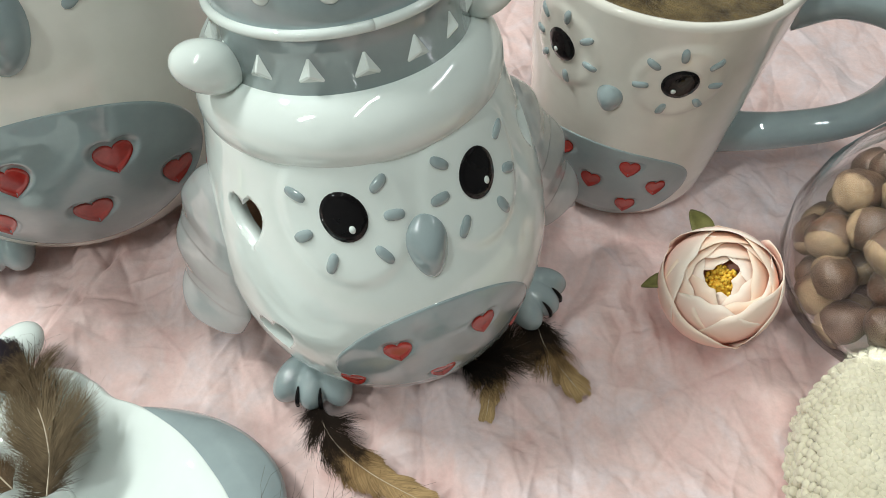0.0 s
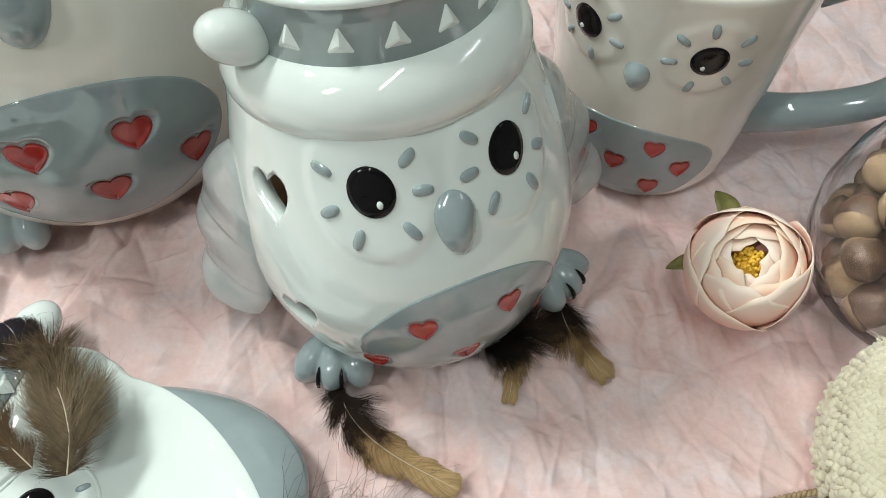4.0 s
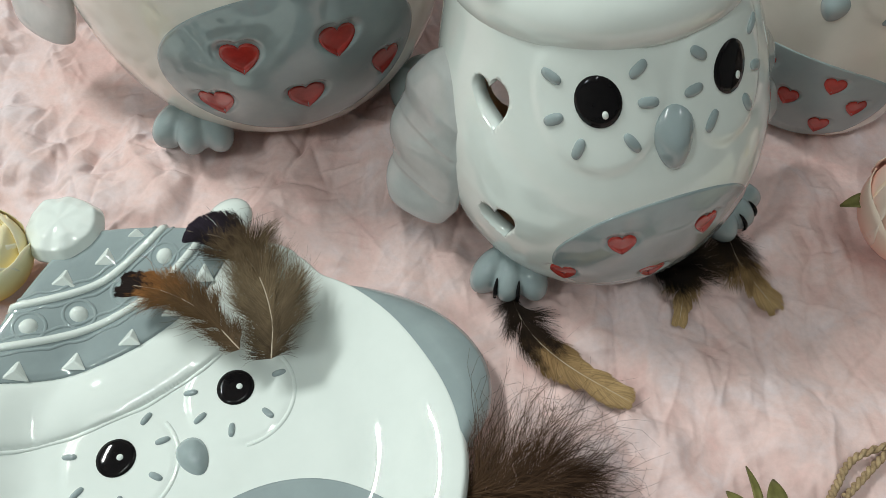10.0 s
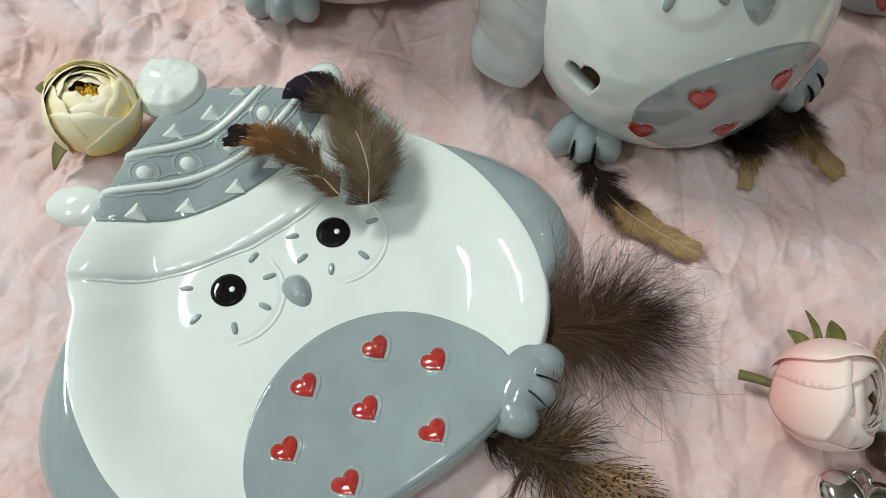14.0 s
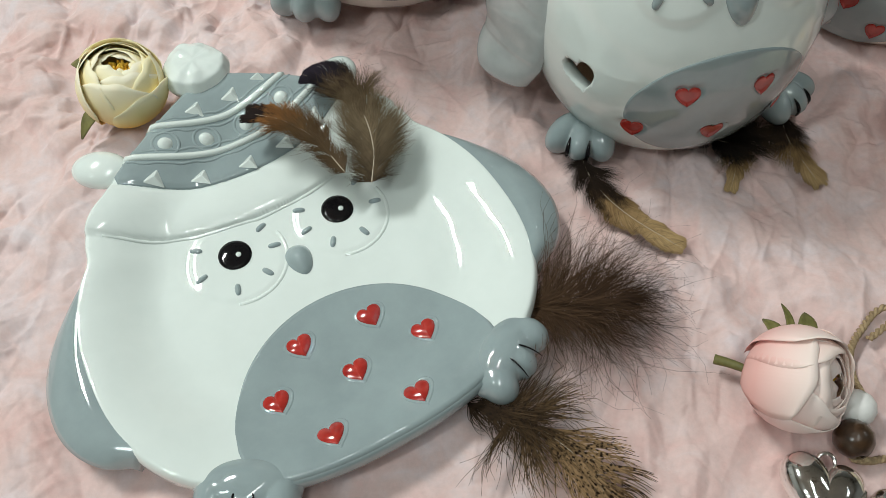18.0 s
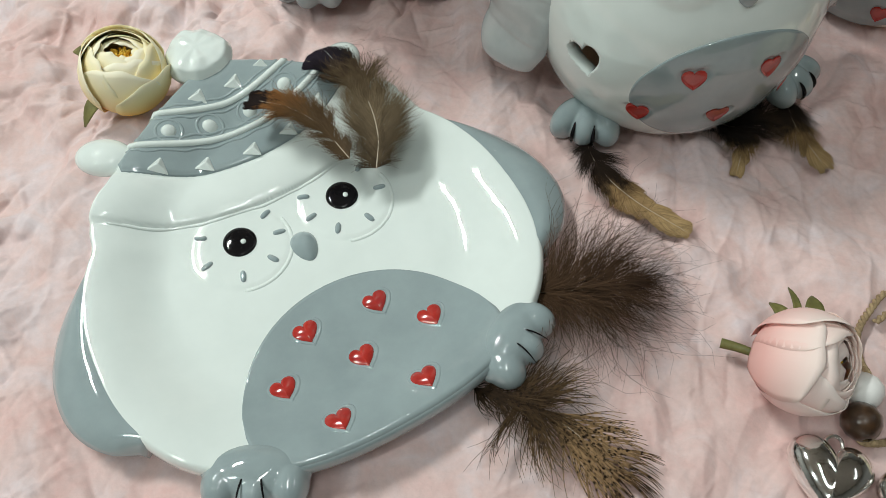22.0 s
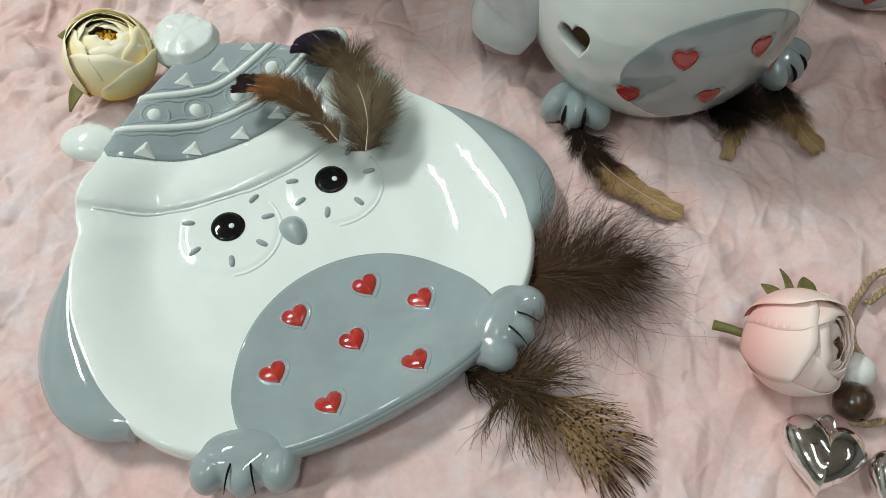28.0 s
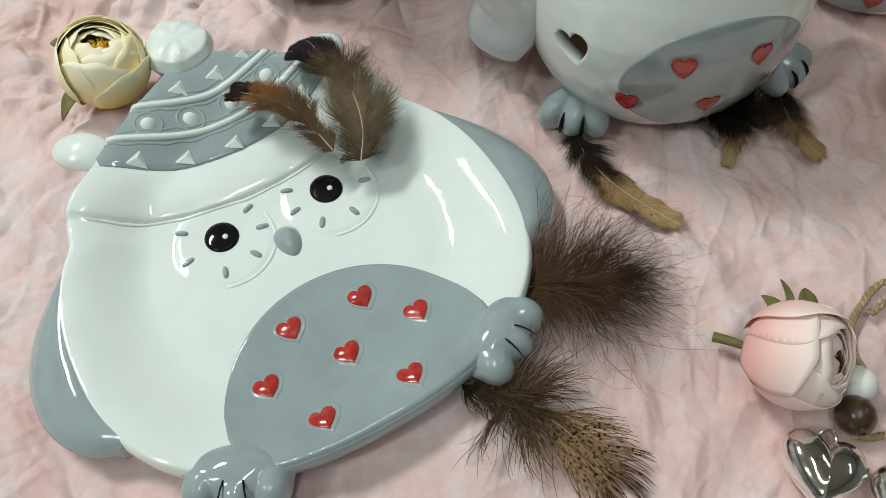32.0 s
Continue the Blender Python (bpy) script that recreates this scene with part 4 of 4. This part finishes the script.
for side in (-1, 1):
    rows = []
    for i in range(41):
        u = i / 40
        b = 43 - 68 * u - (2 if side > 0 else 0)
        da = 80 * max(0.0, 1 - abs((b - 5) / 67) ** 2.4) ** (1 / 2.4)
        w = (16.0 if side < 0 else 18.0) * (math.sin(math.pi * min(1, u * 1.02)) ** 0.55) * (0.55 + 0.6 * u) * (1 - sstep(0.93, 1.0, u) * 0.7) + 0.6
        row = []
        for j in range(13):
            v = j / 12
            drop = -3.5 * u * v
            row.append(Vector((side * (da - 5 + (w + 5) * v) * MM, (b + drop) * MM, (13.8 - 5.5 * v * v + 1.4 * math.sin(math.pi * v)) * MM)))
        for j in range(11, -1, -1):
            v = j / 12
            row.append(Vector((side * (da - 5 + (w + 5) * v) * MM, (b - 3.5 * u * v) * MM, (6.5 - 1.5 * v) * MM)))
        rows.append(row)
    bm = grid(rows, close_u=True)
    bm.verts.ensure_lookup_table()
    n = len(rows[0])
    cap(bm, [bm.verts[k] for k in range(n)])
    cap(bm, [bm.verts[40 * n + k] for k in range(n)])
    part("wing", bm, GREY, plate, "grey glazed wing along the rim")
    bm = blob(bmesh.new(), pose(side * 49.5 * MM, 87.5 * MM, 0.0130, 0, 0, side * 34) @ Matrix.Diagonal((0.0112, 0.0082, 0.0052, 1)), 28, 16)
    part("ear_flap", bm, WHITE, plate, "rounded white ear")
    bm = bmesh.new()
    fx, fy = side * (46 if side > 0 else 49), -55 if side > 0 else -53.5
    m0 = pose(fx * MM, fy * MM, 0.0, 0, 0, side * 29)
    blob(bm, m0 @ pose(0, 0.003, 0.0092) @ Matrix.Diagonal((0.0172, 0.0092, 0.0078, 1)), 32, 18)
    for dx, dy, tn in ((-10.2, -0.2, -12), (0, -1.2, 0), (10.2, -0.2, 12)):
        blob(bm, m0 @ pose(dx * MM, dy * MM, 0.0094, 0, 0, tn) @ Matrix.Diagonal((0.0064, 0.0080, 0.0068, 1)), 28, 18)
    f = part("foot", bm, GREY, plate, "grey glazed foot with three grooved toes")
    fuse(f, 0.0005, 10)
    # black tubes stand in for the dark of the incised toe grooves
    for dx, tn in ((-5.0, -12), (5.0, 12)):
        m = m0 @ pose(dx * 0.82 * MM, -6.2 * MM, 0.0, 0, 0, tn)
        pts = [m @ Vector((0, k * 0.0026, 0.01630 - 0.0005 * (k - 1.5) ** 2)) for k in range(-1, 5)]
        part("claw_line", tube(spline(pts, 9), lambda u: 0.00034 * math.sin(math.pi * (0.1 + 0.8 * u)), 6), BLACK, f, "black line standing in for the dark groove between toes")
bm = lathe([(0.0002, 0.0052), (0.006, 0.0050), (0.0095, 0.0036), (0.0112, 0.0), (0.0095, -0.004), (0.002, -0.005)], 48)
for v in bm.verts:
    t = math.atan2(v.co.y, v.co.x)
    v.co *= 1 + 0.03 * math.cos(3 * t + 1) + 0.02 * math.cos(7 * t)
    v.co.z += 0.0005 * math.sin(900 * v.co.x + 2) * math.sin(800 * v.co.y)
bmesh.ops.transform(bm, matrix=pose(0 * MM, 115.5 * MM, 0.0165) @ Matrix.Scale(1.24, 4), verts=bm.verts)
fuse(part("pompom", bm, WHITE, plate, "white bumpy bobble on the cap"), 0.0006, 8)


# ---- cloth flowers ----
def flower(place, axis, size, petals, label, seed, leaves, stem=None, squash=1.0):
    rnd = random.Random(seed)
    ob = thing("ranunculus", place, label, "flower", "cloth flowers")
    m = Vector(axis).normalized().to_track_quat("Z", "Y").to_matrix().to_4x4()
    n = 22
    gap = rnd.random() * 6.283
    for i in range(n):
        f = i / (n - 1)
        rho = size * (0.70 + 0.30 * f)
        low, top = 150 + 6 * rnd.random(), 13 + 36 * f + (3 + 7 * f) * rnd.uniform(-1, 1)
        az0, span = i * 2.399 + 0.3 * rnd.random(), (1.30 - 0.15 * f) * rnd.uniform(0.9, 1.15)
        top += 9 * math.cos(az0 - gap) * (1 - abs(2 * f - 1)) + (6 if i >= n - 3 else 0)
        ph = rnd.random() * 6
        rows = []
        for j in range(13):
            v = j / 12
            row = []
            for k in range(15):
                u = 2 * k / 14 - 1
                lip = 1 - 0.26 * abs(u) ** 2.6 * v + 0.015 * math.sin(7 * u + ph)
                th = radians(low + (top - low) * v * lip)
                wide = span * (0.45 + 0.55 * math.sin(math.pi * min(1, 0.15 + 0.52 * v)))
                az = az0 + u * wide
                flare = 0.035 * sstep(0.80, 1, v) * (0.3 + f) - 0.02 * (1 - abs(u)) * f
                ripple = 0.006 * math.sin(5 * u + ph) * v * v
                r = rho * (1 + flare + ripple + 0.030 * u)
                row.append(m @ Vector((r * math.sin(th) * math.cos(az), r * math.sin(th) * math.sin(az), squash * r * math.cos(th))))
            rows.append(row)
        pet = part("petal", grid(rows, uv=True), petals, ob)
        sol = pet.modifiers.new("thick", "SOLIDIFY")
        sol.thickness, sol.offset = 0.00018, 0
    # petal-coloured core ball, added so the gaps between petals don't go dark
    part("heart_of_flower", blob(bmesh.new(), m @ pose(0, 0, -size * 0.12) @ Matrix.Diagonal((size * 0.58, size * 0.58, size * 0.46, 1)), 24, 16), petals, ob)
    bm = blob(bmesh.new(), m @ pose(0, 0, size * 0.24) @ Matrix.Diagonal((size * 0.27, size * 0.27, size * 0.24, 1)), 14, 8)
    for _ in range(90):
        a, q = rnd.random() * 6.283, math.sqrt(rnd.random()) * size * 0.27
        blob(bm, m @ pose(q * math.cos(a), q * math.sin(a), size * (0.42 + 0.08 * rnd.random())) @ Matrix.Diagonal((size * 0.04, size * 0.04, size * 0.08, 1)), 6, 5)
    part("flower_centre", bm, STAMEN, ob, "golden yellow stamens")
    for tip, width in leaves:
        tip = Vector(tip)
        d = tip.normalized()
        side = d.cross(Vector((0, 0, 1))).normalized()
        rows = []
        for j in range(9):
            v = j / 8
            c = d * (size * 0.72) * (1 - v) + tip * v + Vector((0, 0, 0.003 * math.sin(math.pi * v)))
            w = width * math.sin(math.pi * (0.18 + 0.80 * v)) ** 0.8
            rows.append([c + side * w * x + Vector((0, 0, 0.35 * w * abs(x))) for x in (-1, -0.5, 0, 0.5, 1)])
        leaf = part("sepal", grid(rows, uv=True), LEAF, ob, "green cloth leaf")
        sol = leaf.modifiers.new("thick", "SOLIDIFY")
        sol.thickness, sol.offset = 0.0004, 0
    if stem:
        part("stem", tube(spline([Vector(p) for p in stem], 12), lambda u: 0.0014 + 0.0004 * u, 10), LEAF, ob, "short green stem stub")
    return ob


flower((0.1000, 0.1710, 0.0240), (-0.25, -0.42, 0.82), 0.0225, PEACH, "peach cloth ranunculus with a yellow centre on the paper", 3, (((-0.004, 0.036, 0.000), 0.0046), ((-0.026, 0.004, -0.008), 0.0036)))
flower((0.0350, 0.0418, 0.0168), (0.80, -0.22, 0.55), 0.0178, PINK, "pale pink cloth ranunculus lying on its side", 8, (((-0.010, 0.022, -0.004), 0.0026), ((0.004, 0.027, -0.003), 0.0032), ((-0.002, 0.032, -0.008), 0.0014)), stem=((-0.014, 0.004, -0.008), (-0.019, 0.006, -0.010), (-0.024, 0.007, -0.011)))
flower((-0.2295, 0.1120, 0.0190), (0.20, 0.02, 0.92), 0.0178, BUTTER, "pale yellow cloth ranunculus beside the owl plate", 15, (((-0.028, 0.010, -0.004), 0.0036), ((-0.012, -0.021, -0.012), 0.0034)))


# ---- feathers ----
def feather(place, spine, width, material, label, seed, n=150, down=0.5, wild=0.3, tip_round=0.5, barb=0.0011, hairs=0, lean=42, quill=0.0007, split=0.10, comb=0.0):
    """A quill along the spine, with hundreds of single barbs: loose down at the base, a closed vane at the tip."""
    rnd = random.Random(seed)
    ob = thing("feather", place, label, "feather", "feathers")
    o = Vector(place)
    pts = [p - o for p in spline(spine, 60)]
    part("quill", tube(pts, lambda u: quill * (1 - 0.85 * u) + 0.00008, 8), QUILL, ob, "pale thin quill")
    verts, faces, uvs = [], [], []

    def ribbon(u0, side, length, ang, w, curl, rise, sag, wave=0.0):
        ph = rnd.random() * 6.283
        x = u0 * 58.99
        i = int(x)
        p = pts[i].lerp(pts[i + 1], x - i)
        d = (pts[i + 1] - pts[i]).normalized()
        across = Vector((-d.y, d.x, 0)).normalized() * side
        base, q = len(verts), p
        for k in range(8):
            v = k / 7
            a = radians(ang) - curl * v * (0.4 + 1.1 * v) + wave * v * math.sin(5 * v + ph)
            dirn = d * math.cos(a) + across * math.sin(a)
            dirn.z += rise * (1 - v) - sag * v
            flat = Vector((-dirn.y, dirn.x, 0)).normalized() * (w * (1 - 0.75 * v) / 2)
            verts.extend(((q - flat)[:], (q + flat)[:]))
            if k:
                b = base + 2 * k
                faces.append((b - 2, b - 1, b + 1, b))
                uvs.extend((u0 + 0.12 * v * math.cos(a), v) * 4)
            q = q + dirn * (length / 7)

    tufts = [[(rnd.gauss(0, 1), rnd.gauss(0, 1), rnd.random()) for _ in range(26)] for _ in range(2)]

    def tuft(side, u):
        x = min(24.98, u * 25)
        i, t = int(x), sstep(0.25, 0.75, x % 1)
        return [p * (1 - t) + q * t for p, q in zip(tufts[side > 0][i], tufts[side > 0][i + 1])]

    for k in range(n):
        for side in (-1, 1):
            for _ in range(3):
                u = (k + rnd.random()) / n
                if u > down and rnd.random() < comb:
                    continue
                env = math.sin(math.pi * min(1, 0.14 + u * 0.55 / max(0.2, tip_round))) if u < tip_round else math.cos(math.pi / 2 * ((u - tip_round) / (1 - tip_round)) ** 1.8)
                env = max(0.10 if u > 0.8 else 0.30, env)
                loose = 1 - sstep(down - 0.15, down + 0.15, u)
                lay, bend, reach = tuft(side, u)
                spread = 0.95 * lay + 0.28 * rnd.gauss(0, 1)
                ang = min(100, max(4, lean * (1 - 0.42 * u) * (1 - 0.85 * sstep(0.90, 1.0, u)) + spread * (2.5 + 19 * wild * (split + loose))))
                length = width * env * rnd.uniform(0.92 - 0.36 * loose * wild, 1.03) * (1 + loose * wild * (0.25 * abs(rnd.gauss(0, 1)) + 0.25 * reach))
                curl = 0.40 + loose * wild * (0.45 * bend + 0.30 * rnd.gauss(0, 1)) + 0.05 * rnd.gauss(0, 1)
                ribbon(min(0.985, u), side, length, ang, barb * (1.15 - 0.60 * loose), curl, 0.10 + 0.30 * loose * rnd.random() * wild, 0.10 + 0.2 * rnd.random() * wild, 0.45 * loose * wild)
    for _ in range(hairs):
        u = rnd.uniform(0.15, min(0.97, down + 0.12))
        lay, bend, reach = tuft(1, u)
        ribbon(max(0.3, u), rnd.choice((-1, 1)), width * rnd.uniform(0.9, 1.4) * (1 + 0.5 * rnd.random() ** 6), min(90, max(5, lean + 14 * lay + rnd.gauss(0, 12))), 0.00020, 0.6 * bend + rnd.gauss(0, 0.8), 0.25 * rnd.random(), 0.15, 0.7)
    me = bpy.data.meshes.new("vane")
    me.from_pydata(verts, [], faces)
    me.uv_layers.new(name="UVMap").data.foreach_set("uv", uvs)
    me.materials.append(material)
    vane = new("vane", me)
    vane.parent = ob
    tagged(vane, "soft barbs", kind="stuff")
    return ob


feather((-0.045, 0.131, 0.003), [(-0.045, 0.131, 0.004), (-0.038, 0.116, 0.0050), (-0.024, 0.104, 0.0045), (-0.002, 0.093, 0.004)], 0.0125, GOLDEN, "small feather, dark downy base and golden tip", 1, 520, 0.42, 0.8, 0.70, 0.00034, 0, 50, 0.00014)
feather((0.016, 0.157, 0.003), [(0.016, 0.157, 0.006), (0.018, 0.142, 0.006), (0.016, 0.126, 0.004)], 0.0085, GOLDEN, "dark feather with a tan tip under the burner", 2, 420, 0.55, 0.8, 0.70, 0.00034, 0, 40, 0.00014)
feather((0.034, 0.168, 0.003), [(0.034, 0.168, 0.007), (0.038, 0.153, 0.006), (0.049, 0.137, 0.004)], 0.0115, GOLDEN, "tan-tipped downy feather beside the burner's foot", 4, 420, 0.55, 0.9, 0.70, 0.00032, 0, 44, 0.00014)
feather((0.004, 0.152, 0.002), [(0.004, 0.152, 0.003), (0.014, 0.147, 0.006), (0.034, 0.156, 0.006)], 0.0125, SOOT, "blackish downy feather under the burner", 5, 440, 0.8, 0.9, 0.6, 0.00036, 0, 48, 0.00014)
feather((-0.1195, 0.087, 0.0205), [(-0.1195, 0.087, 0.0190), (-0.122, 0.100, 0.0220), (-0.130, 0.1145, 0.0245), (-0.143, 0.1255, 0.0255), (-0.158, 0.1283, 0.0245)], 0.0165, SMOKE, "grey-brown curved feather lying on the plate's cap", 6, 950, 0.62, 0.75, 0.45, 0.00034, 30, 52, 0.00020, 0.2)
feather((-0.130, 0.0885, 0.0225), [(-0.130, 0.0885, 0.0200), (-0.144, 0.098, 0.0245), (-0.158, 0.1035, 0.0250), (-0.171, 0.1055, 0.0235)], 0.0120, RUSSET, "russet feather with a dark tip on the plate", 7, 640, 0.60, 0.75, 0.72, 0.00032, 25, 44, 0.00016, 0.2)
feather((-0.056, 0.054, 0.004), [(-0.056, 0.054, 0.006), (-0.045, 0.055, 0.010), (-0.032, 0.058, 0.012), (-0.022, 0.062, 0.010)], 0.0255, BROWN, "large dark brown fluffy feather tucked beside the plate", 9, 340, 0.98, 1.6, 0.40, 0.00036, 90, 54, 0.00018, 0.6)
feather((-0.070, 0.016, 0.003), [(-0.070, 0.016, 0.004), (-0.052, 0.013, 0.008), (-0.034, 0.006, 0.008), (-0.020, -0.005, 0.005)], 0.0230, SPOTTED, "brown feather with dark-spotted tan tip under the plate", 10, 260, 0.42, 0.9, 0.80, 0.00056, 12, 44, 0.00018, 1.3, 0.75)


# ---- glass bowl of hazelnuts ----
BOWL = (0.170, 0.178, 0.0)
bowl = thing("glass_bowl", BOWL, "clear round glass bowl full of hazelnuts", "bowl")
outer = [(0.020, 0.001), (0.030, 0.0025), (0.040, 0.012), (0.0455, 0.026), (0.0465, 0.040), (0.0435, 0.056), (0.0375, 0.070), (0.0290, 0.081), (0.0220, 0.087)]
prof = [(0.0003, 0.001), *outer, *[(r - 0.0022, h + (0.0022 if r < 0.045 and h < 0.02 else 0.0003)) for r, h in outer[::-1]], (0.0003, 0.0036)]
g = part("bowl_wall", lathe(prof, 72, False), GLASS, bowl, "clear glass")
g.visible_shadow = False


def hazelnut():
    ob = thing("hazelnut", (0, 0, 0), "brown hazelnut in its shell inside the glass bowl", "nut", "hazelnuts")
    prof = [(0.0002, -0.0078), (0.0042, -0.0074), (0.0068, -0.0052), (0.0079, -0.0020), (0.0079, 0.0015), (0.0066, 0.0052), (0.0040, 0.0078), (0.0014, 0.0092), (0.0002, 0.0099)]
    bm = lathe(prof, 20, False)
    for v in bm.verts:
        k = 1 + 0.09 * math.cos(2 * math.atan2(v.co.y, v.co.x)) + 0.05 * math.cos(3 * math.atan2(v.co.y, v.co.x) + 200 * v.co.z)
        v.co.x *= k
        v.co.y *= 1 + 0.05 * math.sin(420 * v.co.z + 3 * math.atan2(v.co.y, v.co.x))
    part("shell", bm, NUT, ob)
    part("base_scar", lathe([(0.0002, -0.0083), (0.0042, -0.0082), (0.0064, -0.0069), (0.0075, -0.0046), (0.0073, -0.0042)], 18, False), SCAR, ob, "pale rough scar")
    return ob


rnd = random.Random(21)
spots = []
for _ in range(12000):
    h = rnd.uniform(0.0125, 0.062)
    lim = float(np.interp(h, [q[1] for q in outer], [q[0] for q in outer])) - 0.0098
    a, q = rnd.random() * 6.283, lim * math.sqrt(rnd.random())
    p = Vector((BOWL[0] + q * math.cos(a), BOWL[1] + q * math.sin(a), h))
    if all((p - o).length > 0.0132 for o in spots):
        spots.append(p)
first = hazelnut()
for k, p in enumerate(spots):
    m = Matrix.Translation(p) @ Euler((rnd.random() * 6.3, rnd.random() * 6.3, rnd.random() * 6.3)).to_matrix().to_4x4() @ Matrix.Scale(rnd.uniform(0.84, 0.98), 4)
    if k == 0:
        first.matrix_basis = m
    else:
        ob = copy_thing(first, m.normalized())
        ob.scale = m.to_scale()

# ---- cream fleece cushion ----
fleece = thing("fleece_cushion", (0.172, 0.098, 0.0), "cream curly fleece pad on the pink paper", "cushion")
prof = [(0.0005, 0.001), (0.046, 0.001), (0.053, 0.006), (0.0555, 0.014), (0.052, 0.023), (0.043, 0.030), (0.028, 0.0335), (0.0005, 0.0345)]
part("pad", lathe(prof, 72, False), FLEECE, fleece)
rnd = random.Random(5)
ball = bmesh.new()
bmesh.ops.create_icosphere(ball, subdivisions=2, radius=1.0)
bv = np.array([v.co[:] for v in ball.verts])
bf = np.array([[v.index for v in f.verts] for f in ball.faces])
ball.free()
cv, cf = [], []
COUNT = 4600
for k in range(COUNT):
    f = (k + 0.5) / COUNT
    r = 0.0555 * math.sqrt(f / 0.75) if f < 0.75 else 0.0555 - 0.002 * rnd.random()
    h = float(np.interp(r, [0, 0.028, 0.043, 0.052, 0.0555], [0.0352, 0.0342, 0.0308, 0.0238, 0.0148])) if f < 0.75 else rnd.uniform(0.003, 0.017)
    a = k * 2.39996
    turn = np.array(Euler((rnd.random() * 6, rnd.random() * 6, rnd.random() * 6)).to_matrix())
    size = np.array([rnd.uniform(0.0018, 0.0030), rnd.uniform(0.0013, 0.0020), rnd.uniform(0.0012, 0.0019)])
    cv.append((bv * size) @ turn.T + np.array([r * math.cos(a), r * math.sin(a), h]))
    cf.append(bf + k * len(bv))
me = bpy.data.meshes.new("fleece_cover")
me.from_pydata(np.concatenate(cv).tolist(), [], np.concatenate(cf).tolist())
me.materials.append(FLEECE)
me.polygons.foreach_set("use_smooth", [True] * len(me.polygons))
pile = new("fleece_cover", me)
pile.parent = fleece
tagged(pile, "tight cream curls", kind="stuff")

# ---- twine with beads and silvered hearts ----
garland = thing("bead_garland", (0.06, 0.04, 0.0), "jute twine loop with wooden beads, lying on paper", "garland")
G0 = Vector((0.06, 0.04, 0.0))


def twist(points, name, n=160):
    """Two-ply twine along the points."""
    c = [p - G0 for p in spline(points, n)]
    for ply in (0, math.pi):
        pts = []
        for k, p in enumerate(c):
            d = (c[min(k + 1, n - 1)] - c[max(k - 1, 0)]).normalized()
            side = d.cross(Vector((0, 0, 1))).normalized()
            a = ply + k * 0.85
            pts.append(p + 0.00065 * (math.cos(a) * side + math.sin(a) * side.cross(d)))
        part(name, tube(pts, 0.00075, 6), TWINE, garland, "tan jute ply")


twist([(0.0655, 0.070, 0.0025), (0.085, 0.089, 0.003), (0.101, 0.0935, 0.003), (0.119, 0.097, 0.003), (0.13, 0.09, 0.003)], "twine")
twist([(0.130, 0.088, 0.003), (0.095, 0.091, 0.003), (0.072, 0.084, 0.0035), (0.063, 0.073, 0.003), (0.0585, 0.063, 0.003), (0.0585, 0.053, 0.004), (0.0595, 0.046, 0.007), (0.0590, 0.040, 0.007), (0.0565, 0.031, 0.0065), (0.0565, 0.0245, 0.004), (0.062, 0.0245, 0.003), (0.070, 0.027, 0.003), (0.09, 0.030, 0.003)], "twine", 260)
for p, r, m, t in (((0.0576, 0.0405, 0.0068), 0.0064, WOOD_WHITE, "white painted wooden bead"), ((0.0562, 0.0295, 0.0068), 0.0066, WOOD_DARK, "dark brown polished wooden bead")):
    bm = lathe([(0.0014, -0.92 * r), (0.0022, -0.93 * r), (0.55 * r, -0.80 * r), (0.87 * r, -0.45 * r), (r, 0), (0.87 * r, 0.45 * r), (0.55 * r, 0.80 * r), (0.0022, 0.93 * r), (0.0014, 0.92 * r)], 36, False)
    bmesh.ops.transform(bm, matrix=Matrix.Translation(Vector(p) - G0) @ pose(0, 0, 0, 90, 0, 15), verts=bm.verts)
    part("bead", bm, m, garland, t)


def silver_heart(place, turn, size):
    ob = thing("heart_pendant", place, "shiny silvered puffed heart pendant on twine", "pendant", "silver hearts", turn)
    pts = [(x * size, y * size) for x, y in heart_xy(64)]
    rows = []
    for k in range(0, 13):
        s = math.cos(math.pi * k / 24)
        z = 0.30 * size * math.sin(math.pi * k / 24)
        rows.append([Vector((x * s, y * s, 0.0065 + z * (0.75 + 0.25 * abs(x) / size * 2 * s))) for x, y in pts])
    low = [[Vector((p.x, p.y, 0.013 - p.z)) for p in row] for row in rows[1:]]
    bm = grid([*low[::-1], *rows], close_u=True)
    part("heart_body", bm, SILVER, ob)
    ring = [Vector((0.0027 * math.cos(2 * math.pi * k / 24), size * 0.40 + 0.0027 * math.sin(2 * math.pi * k / 24), 0.0068 + 0.0009 * math.sin(2 * math.pi * k / 24))) for k in range(25)]
    part("hanging_loop", tube(ring, 0.0007, 8), SILVER, ob, "silvered loop")


silver_heart((0.0450, 0.0088, 0.0), -10, 0.0275)
silver_heart((0.0690, 0.0020, 0.0), -30, 0.0255)
